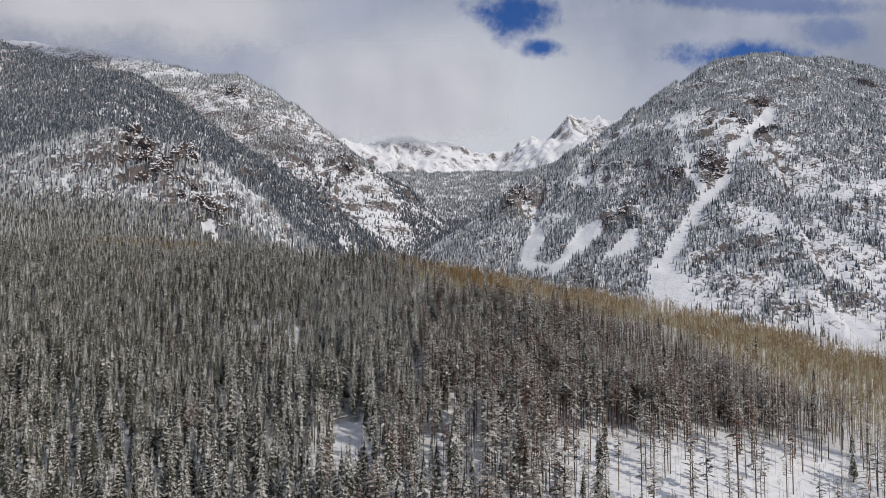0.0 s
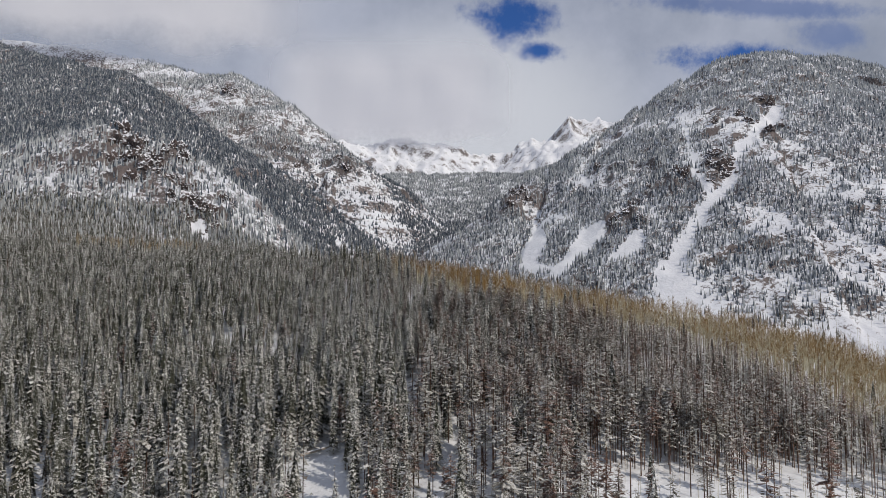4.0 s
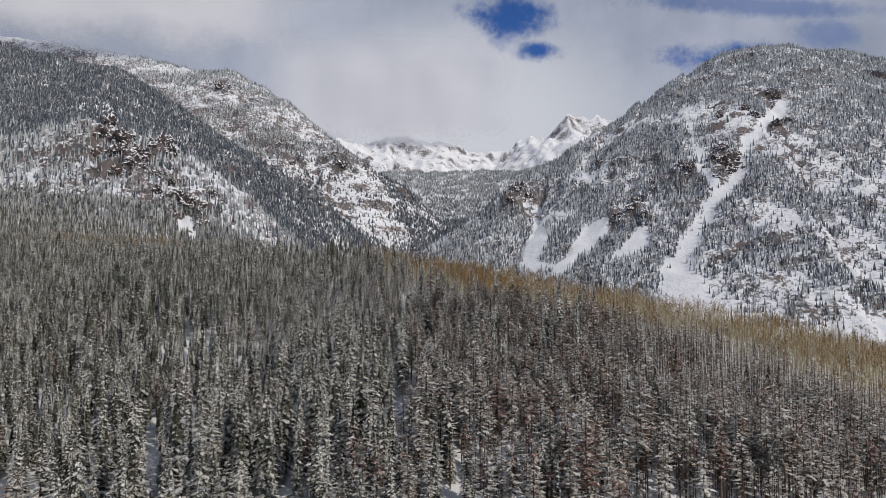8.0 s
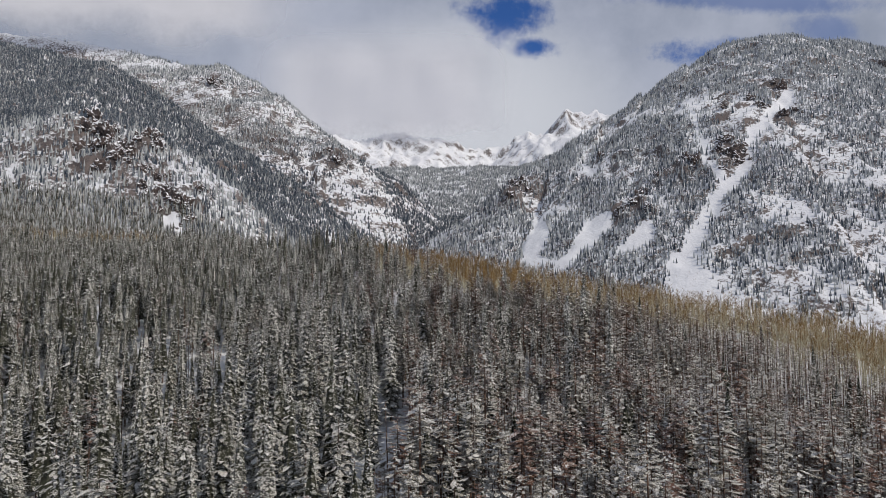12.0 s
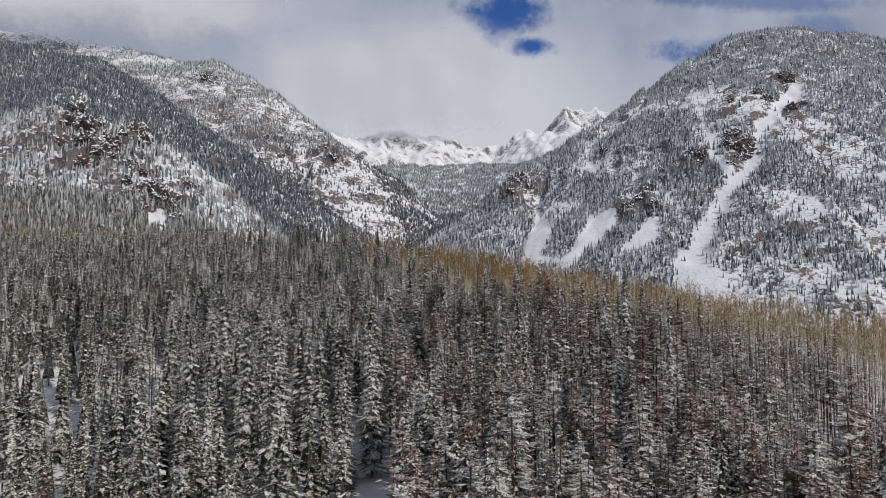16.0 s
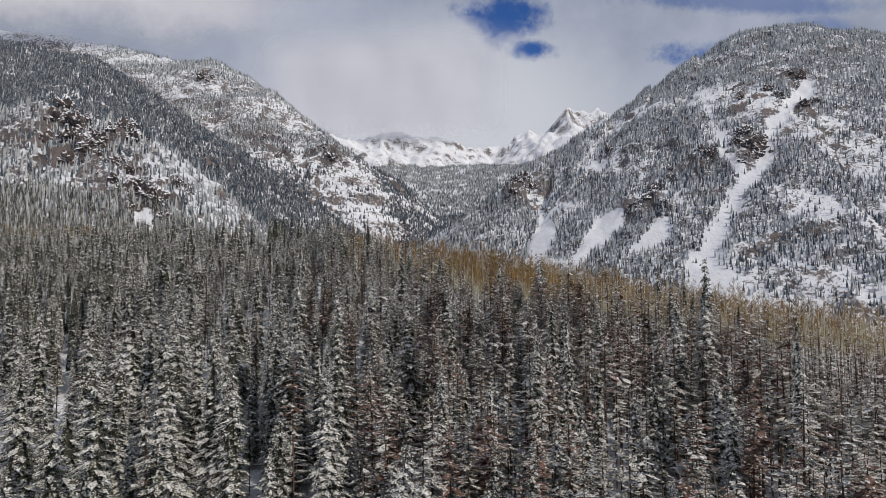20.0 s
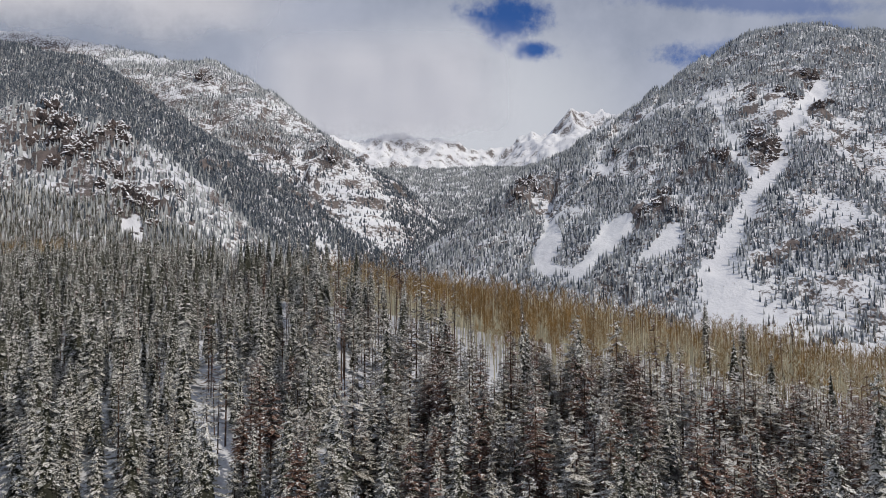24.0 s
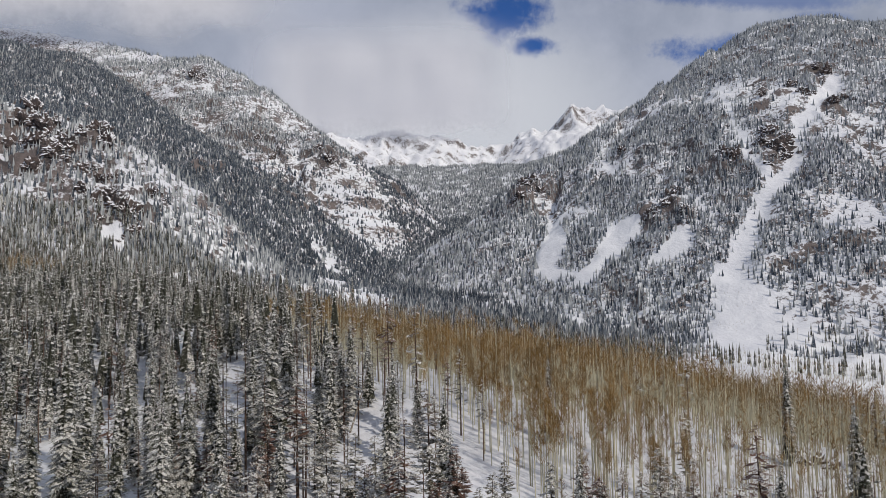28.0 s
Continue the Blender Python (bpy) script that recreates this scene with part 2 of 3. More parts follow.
CIRQUE = [(-1400, 4250, 1330), (-586, 4200, 1020), (-300, 4300, 1040), (-85, 4300, 1050), (150, 4330, 1010), (400, 4300, 965), (600, 4250, 1050), (790, 4200, 1165), (1065, 4300, 1200), (1900, 4350, 1300)]
MORAINE = [(-364, 2700, 525), (-209, 2850, 591), (-33, 2900, 602), (169, 2900, 599), (347, 2880, 601), (599, 2800, 648)]


def hill_crest(x):
    return (np.interp(x, [-900, -500, -254, -150, -40, 25, 116, 200, 300, 500], [174, 148, 130, 118, 108, 97, 80, 60, 36, -10]),
            np.interp(x, [-900, -500, -254, -150, -40, 25, 116, 200, 300, 500], [780, 745, 690, 570, 440, 440, 430, 380, 330, 300]))


def hill(x, y):
    crest, at = hill_crest(x)
    front = np.interp(x, [-500, -250, -60, 0, 60, 150, 300, 500], [75, 62, 53, 60, 55, 42, 15, -25])
    slope = (crest - front) / (at - 190)
    d = y - at
    up = crest + slope * d
    down = crest - 0.02 * d - 0.00042 * np.maximum(d, 0) ** 2
    return np.where(d < 0, up, np.maximum(down, crest - 0.25 * np.maximum(d, 0) - 5))


def valley(x, y):
    floor = np.interp(y, [-700, 0, 500, 700, 1000, 1200, 1450, 1850, 2300, 2900, 3600, 4300], [-40, -20, 40, 62, 84, 96, 118, 240, 335, 440, 660, 860])
    lean = np.interp(y, [0, 700, 1100, 1500, 1900], [0.10, 0.13, 0.17, 0.06, 0.0])
    return floor - lean * np.clip(x, -700, 500) + 0.05 * np.abs(x)


CHUTE = [(750, 1500), (691, 1444), (607, 1371), (537, 1276), (480, 1241), (425, 1189), (386, 1136)]
SIDE_CHUTE = [(575, 1600), (552, 1537), (500, 1330), (507, 1276)]
MEADOWS = [((205, 1428), (167, 1300), 17), ((288, 1296), (215, 1244), 20), ((167, 1292), (217, 1232), 14), ((350, 1212), (310, 1200), 17), ((170, 1184), (186, 1112), 14), ((-363, 992), (-308, 948), 9)]
CRAG_SPOTS = [(548, 1338, 48), (740, 1530, 45), (665, 1480, 50), (345, 1295, 60), (470, 1350, 45), (376, 1332, 40), (403, 1460, 60), (170, 1560, 55), (610, 1480, 50), (700, 1425, 40),
              (-545, 1148, 50), (-490, 1100, 62), (-440, 1110, 55), (-375, 1040, 55), (-712, 2208, 60), (-300, 1980, 60), (-450, 1980, 60), (-480, 1640, 60), (-300, 1720, 90), (-420, 1800, 80)]


def off_line(x, y, line):
    """The distance from a line of (x, y)."""
    best = np.full(x.shape, 1e9)
    for (x0, y0), (x1, y1) in zip(line, line[1:]):
        dx, dy = x1 - x0, y1 - y0
        t = np.clip(((x - x0) * dx + (y - y0) * dy) / (dx * dx + dy * dy), 0, 1)
        best = np.minimum(best, np.hypot(x - x0 - t * dx, y - y0 - t * dy))
    return best


def open_ground(x, y):
    """1 on the avalanche chutes, fans and meadows, 0 in the wood."""
    wob = 34 * (fbm(x, y, 34, 4, 61) - 0.5)
    a = np.clip(1.5 - (off_line(x, y, CHUTE) + 0.6 * wob) / 11, 0, 1)
    a = np.maximum(a, 0.75 * np.clip(1.2 - (off_line(x, y, SIDE_CHUTE) + 0.7 * wob) / 6, 0, 1))
    t = np.clip((1150 - y) / 230, 0, 1.15)
    a = np.maximum(a, np.clip(1.5 - np.abs(x - 386 + 95 * t + wob) / (14 + 70 * t), 0, 1) * (y < 1155) * (y > 885))
    for p, q, r in MEADOWS:
        a = np.maximum(a, np.clip((1.25 - (off_line(x, y, [p, q]) + wob) / r) * 2.2, 0, 1))
    return a


def craggy(x, y):
    m = np.zeros(x.shape)
    for cx, cy, r in CRAG_SPOTS:
        m = np.maximum(m, np.clip(1.25 - np.hypot(x - cx, y - cy) / r, 0, 1))
    return m * np.clip((fbm(x, y, 40, 2, 77) - 0.28) * 4, 0, 1)


RANGES = ((RIGHT, 0.79, 52), (LEFT_BACK, 0.80, 78), (LEFT_FRONT, 0.72, 50), (CRAGS, 0.86, 40), (CIRQUE, 0.85, 60), (MORAINE, 0.42, 10))


def land(x, y):
    """The height of the ground, and which range it belongs to (0: hill and valley)."""
    x, y = np.asarray(x, float), np.asarray(y, float)
    z = smax(valley(x, y), hill(x, y), 12.0)
    zone = np.zeros(x.shape, int)
    far = np.clip((y - 650) / 300, 0, 1)
    bare = open_ground(x, y)
    for k, (spine, slope, gully) in enumerate(RANGES):
        h, s, d = tent(x, y, spine, slope)
        grow = np.clip(d / 130, 0, 1)
        if gully > 20:
            h = h + 16 * (1 - grow) * (fbm(s, d * 0.5, 70, 4, 90 + k) - 0.5)
        h = h - gully * grow * (1 - fbm(s + 31 * k + 0.12 * d, d * 0.25, 130, 4, 40 + k, True))
        if spine is CIRQUE:
            h = h + 150 * (fbm(x, y, 230, 5, 70, True) - 0.62) + 55 * (fbm(x, y, 75, 4, 72, True) - 0.62)
        zone = np.where(h > z, k + 1, zone)
        z = smax(z, h, 28.0)
    rough = far * (1 - 0.85 * bare)
    z = z + far * 24 * (fbm(x, y, 190, 3, 7) - 0.5) + rough * 17 * (fbm(x, y, 48, 4, 11, True) - 0.6)
    z = z - far * 7 * np.clip(1.3 - off_line(x, y, CHUTE) / 22, 0, 1)
    ledge = fbm(x, y, 34, 3, 83, True)
    z = z + craggy(x, y) * (26 * (np.floor(ledge * 5) / 5 + 0.2 * np.clip((ledge * 5) % 1 * 3, 0, 1)) - 8)
    z = z + 2.2 * (fbm(x, y, 40, 3, 3) - 0.5) + 6.0 * (fbm(x, y, 85, 2, 5) - 0.5)
    return z, zone


def height(x, y):
    return land(x, y)[0]


def spans(*stretches):
    out = []
    for lo, hi, stride in stretches:
        out += list(np.arange(lo, hi, stride))
    return np.array(out)


def sheet(name, xs, ys, zs, mat):
    nr, nc = xs.shape
    co = np.stack([xs, ys, zs], -1).reshape(-1, 3)
    i = np.arange(nr * nc).reshape(nr, nc)
    q = np.stack([i[:-1, :-1], i[:-1, 1:], i[1:, 1:], i[1:, :-1]], -1).reshape(-1, 4)
    me = bpy.data.meshes.new(name)
    me.vertices.add(len(co))
    me.vertices.foreach_set("co", co.ravel())
    me.loops.add(q.size)
    me.loops.foreach_set("vertex_index", q.ravel().astype(np.int32))
    me.polygons.add(len(q))
    me.polygons.foreach_set("loop_start", np.arange(0, q.size, 4, dtype=np.int32))
    me.polygons.foreach_set("loop_total", np.full(len(q), 4, dtype=np.int32))
    me.materials.append(mat)
    me.update(calc_edges=True)
    me.polygons.foreach_set("use_smooth", np.ones(len(q), dtype=bool))
    return new(name, me)


rows_y = spans((-600, 80, 15), (80, 560, 5), (560, 980, 11), (980, 2250, 5.5), (2250, 3000, 18), (3000, 3900, 24), (3900, 4450, 9), (4450, 4790, 30))
cols_u = spans((-1.5, -0.5, 0.02), (-0.5, 0.5, 0.0025), (0.5, 1.501, 0.02))
GX = cols_u[None, :] * (rows_y[:, None] + 700)
GY = np.repeat(rows_y[:, None], len(cols_u), 1)
ground = sheet("ground", GX, GY, height(GX, GY), GROUND)
ground.data.attributes.new("open", "FLOAT", "POINT").data.foreach_set("value", (np.maximum(open_ground(GX, GY), 0.48 * (GY > 3300)) - 0.4 * craggy(GX, GY)).astype(np.float32).ravel())
tagged(ground, "snow-covered hill, valley and rocky mountain flanks", "ground", kind="structure")


# ---- trees ----
class Shape:
    """Triangles with a material slot each."""

    def __init__(self):
        self.v, self.f, self.m = [], [], []

    def tri(self, a, b2, c, slot):
        k = len(self.v)
        self.v += [a, b2, c]
        self.f.append((k, k + 1, k + 2))
        self.m.append(slot)

    def kite(self, a, left, right, tip, slot):
        k = len(self.v)
        self.v += [a, left, right, tip]
        self.f += [(k, k + 1, k + 2), (k + 1, k + 3, k + 2)]
        self.m += [slot, slot]

    def stem(self, a, b2, ra, rb, sides, slot):
        k = len(self.v)
        for p, r in ((a, ra), (b2, rb)):
            for i in range(sides):
                q = 2 * math.pi * i / sides
                self.v.append((p[0] + r * math.cos(q), p[1] + r * math.sin(q), p[2]))
        for i in range(sides):
            j = (i + 1) % sides
            self.f += [(k + i, k + j, k + sides + j), (k + i, k + sides + j, k + sides + i)]
            self.m += [slot, slot]

    def only(self, slots):
        out = Shape()
        out.v = self.v
        keep = [i for i, s in enumerate(self.m) if s in slots]
        out.f, out.m = [self.f[i] for i in keep], [self.m[i] for i in keep]
        return out

    def with_slot(self, old, fresh):
        self.m = [fresh if q == old else q for q in self.m]
        return self

    def arrays(self):
        return np.array(self.v, float), np.array(self.f, np.int32), np.array(self.m, np.int32)


def branch(s, rng, base, ang, reach, drop, width, slot, snow, flecks=1, sprigs=0):
    """One bough as a drooping kite of needles with side sprigs, and small pads of snow lying on it."""
    ca, sa = math.cos(ang), math.sin(ang)
    mid_r, mid_z = reach * rng.uniform(0.5, 0.7), base[2] - drop * 0.4

    def at(r, side, z):
        return (base[0] + ca * r - sa * side, base[1] + sa * r + ca * side, z)
    s.kite(at(0, 0, base[2]), at(mid_r, -width, mid_z - 0.08), at(mid_r, width, mid_z - 0.08), at(reach, 0, base[2] - drop), slot)
    for i in range(sprigs):
        side = (1, -1)[i % 2] * rng.uniform(0.7, 1.3)
        r0, out = reach * rng.uniform(0.3, 0.75), reach * rng.uniform(0.25, 0.42)
        z0 = base[2] - drop * r0 / reach + rng.uniform(-0.08, 0.14)
        s.tri(at(r0, 0, z0 + 0.05), at(r0 + out * 0.35, side * out * 0.35 + width * 0.3, z0 - 0.10), at(r0 + out, side * out, z0 - 0.06 - 0.25 * out), slot)
    for i in range(flecks):
        if rng.random() > snow:
            continue
        k, side = width * rng.uniform(0.25, 0.5), rng.uniform(-0.6, 0.6) * width
        r0 = reach * rng.uniform(0.4, 0.85)
        r1 = r0 + 0.10 + 0.10 * reach
        s.tri(at(r0, side - k, base[2] - drop * r0 / reach * 0.7 + 0.07), at(r0, side + k, base[2] - drop * r0 / reach * 0.7 + 0.07), at(r1, side * 0.4, base[2] - drop * r1 / reach + 0.07), 2)


def spruce(seed, levels, arms, snow=0.95, flecks=1, sprigs=0, tiers=2):
    """An 18 m spruce or fir, branched nearly to the ground."""
    rng, s = random.Random(seed), Shape()
    tall, wide = 18.0, rng.uniform(1.9, 2.8)
    s.stem((0, 0, -1.5), (0, 0, 17.2), 0.22, 0.03, 3, 3)
    # cones inside the crown, coloured dark as the shade between the boughs
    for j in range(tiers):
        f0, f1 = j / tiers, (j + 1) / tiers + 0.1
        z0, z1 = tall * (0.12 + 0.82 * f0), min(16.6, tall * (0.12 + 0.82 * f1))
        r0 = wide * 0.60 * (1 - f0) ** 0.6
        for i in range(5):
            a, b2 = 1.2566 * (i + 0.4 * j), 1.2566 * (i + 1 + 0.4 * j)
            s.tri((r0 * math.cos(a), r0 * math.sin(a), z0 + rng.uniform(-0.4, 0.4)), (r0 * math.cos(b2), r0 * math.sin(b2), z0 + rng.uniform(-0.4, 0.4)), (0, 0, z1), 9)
    for i in range(levels):
        f = (i + rng.uniform(0, 0.8)) / levels
        z = tall * (0.07 + 0.93 * f)
        r = wide * (1 - f) ** 0.54 * rng.uniform(0.75, 1.1) + 0.08
        n_arm = max(3, round(arms * (0.45 + 0.55 * (1 - f))))
        off = rng.uniform(0, 6.28)
        for k in range(n_arm):
            rr = r * rng.uniform(0.6, 1.15)
            branch(s, rng, (0, 0, z + rng.uniform(-0.3, 0.3)), off + 6.283 * k / n_arm + rng.uniform(-0.3, 0.3), rr, 0.10 + 0.26 * rr, (0.10 + 0.13 * rr) * (1.0 if arms > 4 else 1.5), 0, snow, flecks, sprigs)
    return s


def pine(seed, tufts, twigs, snow=0.9, flecks=1, sprigs=0):
    """A 17 m lodgepole pine: a bare stem with dead twigs and a thin high crown."""
    rng, s = random.Random(seed), Shape()
    start = rng.uniform(0.25, 0.58)
    leaf = 6 if seed % 4 == 2 else 1
    lean = (rng.uniform(-0.5, 0.5), rng.uniform(-0.5, 0.5))
    s.stem((0, 0, -1.5), (lean[0] * 0.5, lean[1] * 0.5, 9), 0.17, 0.12, 3, 3)
    s.stem((lean[0] * 0.5, lean[1] * 0.5, 9), (lean[0], lean[1], 17), 0.12, 0.03, 3, 3)
    for i in range(tufts):
        f = start + (1 - start) * (i + rng.random()) / tufts
        z = 17 * f
        g = (f - start) / (1 - start)
        r = (0.45 + 1.45 * math.sin(math.pi * min(1, 0.25 + 0.72 * g))) * rng.uniform(0.55, 1.2)
        branch(s, rng, (lean[0] * f, lean[1] * f, z + 0.2), rng.uniform(0, 6.283), r, rng.uniform(-0.2, 0.4) * r, 0.12 + 0.17 * r, leaf, snow, flecks, sprigs)
    for i in range(twigs):
        z = 17 * rng.uniform(0.12, start + 0.15)
        a, r = rng.uniform(0, 6.283), rng.uniform(0.4, 1.3)
        c, q = math.cos(a) * r, math.sin(a) * r
        s.tri((0.0, 0.0, z + 0.05), (0.0, 0.0, z - 0.05), (c, q, z + rng.uniform(-0.4, 0.3)), 6)
    return s


def aspen(seed, limbs, twigs, thick=1.0):
    """A 14 m leafless aspen: a pale stem and a thin crown of golden-brown twigs."""
    rng, s = random.Random(seed), Shape()
    lx, ly = rng.uniform(-0.5, 0.5), rng.uniform(-0.5, 0.5)
    s.stem((0, 0, -1.5), (lx * 0.5, ly * 0.5, 8), 0.115, 0.085, 3, 4)
    s.stem((lx * 0.5, ly * 0.5, 8), (lx, ly, 13.6), 0.085, 0.02, 3, 4)
    for i in range(limbs):
        z = 8.7 + 4.6 * (i + rng.random()) / limbs
        f = z / 14
        a, r = rng.uniform(0, 6.283), rng.uniform(0.7, 1.5) * (1.35 - f)
        p = (lx * f, ly * f, z)
        e = (p[0] + math.cos(a) * r * 1.5, p[1] + math.sin(a) * r * 1.5, z + r * 1.5)
        s.tri((p[0], p[1], z + 0.03), (p[0], p[1], z - 0.04), e, 5)
        for k in range(twigs):
            g = rng.uniform(0.1, 1.0)
            q = tuple(p[j] + (e[j] - p[j]) * g + rng.uniform(-0.3, 0.3) for j in range(3))
            b2, t = rng.uniform(0, 6.283), rng.uniform(0.5, 1.3)
            o = (math.cos(b2) * t * 0.6, math.sin(b2) * t * 0.6, t * rng.uniform(0.3, 1.0))
            wd = rng.uniform(0.016, 0.038) * thick
            s.tri((q[0] - wd, q[1] + wd * 0.5, q[2]), (q[0] + wd, q[1] - wd * 0.5, q[2]), (q[0] + o[0], q[1] + o[1], q[2] + o[2]), 5)
    return s


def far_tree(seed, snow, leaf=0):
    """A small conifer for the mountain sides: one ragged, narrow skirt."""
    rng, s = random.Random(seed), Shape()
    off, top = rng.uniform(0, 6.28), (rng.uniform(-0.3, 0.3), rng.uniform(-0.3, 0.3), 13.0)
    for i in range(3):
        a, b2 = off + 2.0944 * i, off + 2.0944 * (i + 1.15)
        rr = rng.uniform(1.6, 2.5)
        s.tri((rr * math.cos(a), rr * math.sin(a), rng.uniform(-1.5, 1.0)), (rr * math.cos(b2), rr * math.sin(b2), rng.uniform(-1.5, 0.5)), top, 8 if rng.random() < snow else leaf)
    return s


def mesh_of(name, co, tri, slot):
    used = sorted(set(slot.tolist()))
    me = bpy.data.meshes.new(name)
    me.vertices.add(len(co))
    me.vertices.foreach_set("co", np.ascontiguousarray(co, dtype=np.float32).ravel())
    me.loops.add(tri.size)
    me.loops.foreach_set("vertex_index", np.ascontiguousarray(tri, dtype=np.int32).ravel())
    me.polygons.add(len(tri))
    me.polygons.foreach_set("loop_start", np.arange(0, tri.size, 3, dtype=np.int32))
    me.polygons.foreach_set("loop_total", np.full(len(tri), 3, dtype=np.int32))
    for k in used:
        me.materials.append(SLOTS[k])
    remap = np.zeros(len(SLOTS), np.int32)
    for k, u in enumerate(used):
        remap[u] = k
    me.polygons.foreach_set("material_index", remap[slot])
    me.update(calc_edges=True)
    return me


def forest(name, shapes, px, py, pz, scale, rng, label, category, slim=None):
    """All the trees of a stand in one object, from a few shapes turned and scaled."""
    which = rng.integers(0, len(shapes), len(px))
    turn = rng.uniform(0, 2 * np.pi, len(px))
    wide = scale * rng.uniform(0.85, 1.15, len(px)) if slim is None else scale * slim
    cos, tris, slots, base = [], [], [], 0
    for k, s in enumerate(shapes):
        v, f, sl = s.arrays()
        sel = np.nonzero(which == k)[0]
        if not len(sel):
            continue
        c, q = np.cos(turn[sel])[:, None], np.sin(turn[sel])[:, None]
        wd, sc = wide[sel][:, None], scale[sel][:, None]
        out = np.empty((len(sel), len(v), 3), np.float32)
        out[:, :, 0] = px[sel][:, None] + wd * (c * v[None, :, 0] - q * v[None, :, 1])
        out[:, :, 1] = py[sel][:, None] + wd * (q * v[None, :, 0] + c * v[None, :, 1])
        out[:, :, 2] = pz[sel][:, None] + sc * v[None, :, 2]
        cos.append(out.reshape(-1, 3))
        tris.append((f[None] + (base + np.arange(len(sel)) * len(v))[:, None, None]).reshape(-1, 3))
        slots.append(np.tile(sl, len(sel)))
        base += len(sel) * len(v)
    me = mesh_of(name, np.concatenate(cos), np.concatenate(tris), np.concatenate(slots))
    return tagged(new(name, me), label, category, kind="stuff")


rng = np.random.default_rng(5)


def scatter(x0, x1, y0, y1, gap_m):
    gx, gy = np.meshgrid(np.arange(x0, x1, gap_m), np.arange(y0, y1, gap_m))
    gx = gx.ravel() + rng.uniform(-0.55, 0.55, gx.size) * gap_m
    gy = gy.ravel() + rng.uniform(-0.55, 0.55, gy.size) * gap_m
    return gx, gy


def aspen_ground(x, y):
    """How far a spot of the hill is aspen wood, 0 to 1."""
    n1 = 26 * (fbm(x, y, 45, 2, 21) - 0.5)
    crest = np.interp(x, [-85, -50, -20, 5, 15, 60, 112, 122, 130, 142], [540, 465, 428, 405, 364, 360, 352, 305, 238, 198])
    a = np.clip((y + n1 - crest) / 14, 0, 1) * np.clip((x + 85 + n1) / 20, 0, 1)
    left = np.clip(1.25 - np.hypot((x + 275) / 85, (y - 690) / 32), 0, 1)
    return np.maximum(a, np.clip(left * 3, 0, 1))


def stand(x, y):
    """How thick the wood stands, 0 to 1: clearings and thin places on the hill."""
    k = np.ones(x.shape)
    k *= np.where((np.abs(x + 27 + 0.25 * (y - 190)) < 5) & (y > 150) & (y < 200), 0.0, 1.0)
    k *= np.where((np.abs(x + 10) < 3.5) & (y > 205) & (y < 262), 0.08, 1.0)
    k *= 1 - 0.74 * np.clip((x - 23 - 0.1 * (y - 150)) / 12, 0, 1) * np.clip((202 + 0.30 * (x - 45) - y) / 10, 0, 1)
    k *= np.where((x < -8) & (y < 290), 0.85, 0.55) + np.where((x < -8) & (y < 290), 0.15, 0.45) * np.clip((fbm(x, y, 30, 2, 33) - 0.33) * 6, 0, 1)
    k *= 1 - np.where(x < -45, 0.35, 0.48) * np.clip((y - np.where(x < 15, 330, 365)) / 20, 0, 1) * np.clip((450 - y) / 20, 0, 1) * np.clip((fbm(x, y, 24, 2, 35) - 0.38) * 7, 0, 1)
    k *= 1 - np.where((x < -8) & (y < 290), 0.1, 0.4) * np.clip((0.50 - fbm(x, y, 13, 2, 37)) * 7, 0, 1)
    k *= 1 - 0.55 * np.clip((x - 0) / 12, 0, 1) * np.clip((y - 366) / 10, 0, 1) * np.clip((430 - y) / 20, 0, 1)
    return k


# the hill
hx, hy = scatter(-560, 330, 95, 640, 4.3)
keep = (np.abs(hx) < 0.72 * hy + 45) & (rng.random(hx.size) < stand(hx, hy) * np.where(hx < -6, 0.95, 1.0))
hx, hy = hx[keep], hy[keep]
ax, ay = scatter(-85, 330, 190, 600, 2.6)
keep = (np.abs(ax) < 0.72 * ay + 45) & (rng.random(ax.size) < aspen_ground(ax, ay) * 0.8)
bx, by = scatter(-380, -170, 640, 735, 3.2)
bk = rng.random(bx.size) < aspen_ground(bx, by) * 0.8
px, py = scatter(-10, 205, 200, 361, 2.6)
pk = (np.abs(px) < 0.72 * py + 10) & (rng.random(px.size) < 0.92 * stand(px, py)) & (rng.random(px.size) > aspen_ground(px, py))
stems = np.concatenate([np.zeros(hx.size, bool), np.ones(int(pk.sum()), bool), np.zeros(int(keep.sum()) + int(bk.sum()), bool)])
hx, hy = np.concatenate([hx, px[pk]]), np.concatenate([hy, py[pk]])
mxx, myy = scatter(-21, 26, 108, 206, 3.0)
mk = rng.random(mxx.size) < 0.62 * stand(mxx, myy)
stems = np.concatenate([stems[:hx.size], rng.random(int(mk.sum())) < 0.75, stems[hx.size:]])
hx, hy = np.concatenate([hx, mxx[mk]]), np.concatenate([hy, myy[mk]])
extra = np.concatenate([np.zeros(hx.size, bool), np.ones(int(keep.sum()) + int(bk.sum()), bool)])
hx, hy = np.concatenate([hx, ax[keep], bx[bk]]), np.concatenate([hy, ay[keep], by[bk]])
hz = height(hx, hy)
asp = extra | (rng.random(hx.size) < aspen_ground(hx, hy) * 0.93)
full = rng.random(hx.size) < np.clip(0.46 - hx / 200 - 0.30 * (hx > 5) + 0.35 * (hx < -8) * (hy < 270) + 1.5 * (fbm(hx, hy, 60, 2, 91) - 0.5), 0.10, 0.92)
kind = np.where(asp & ~stems, 2, np.where(full & ~stems, 0, 1))
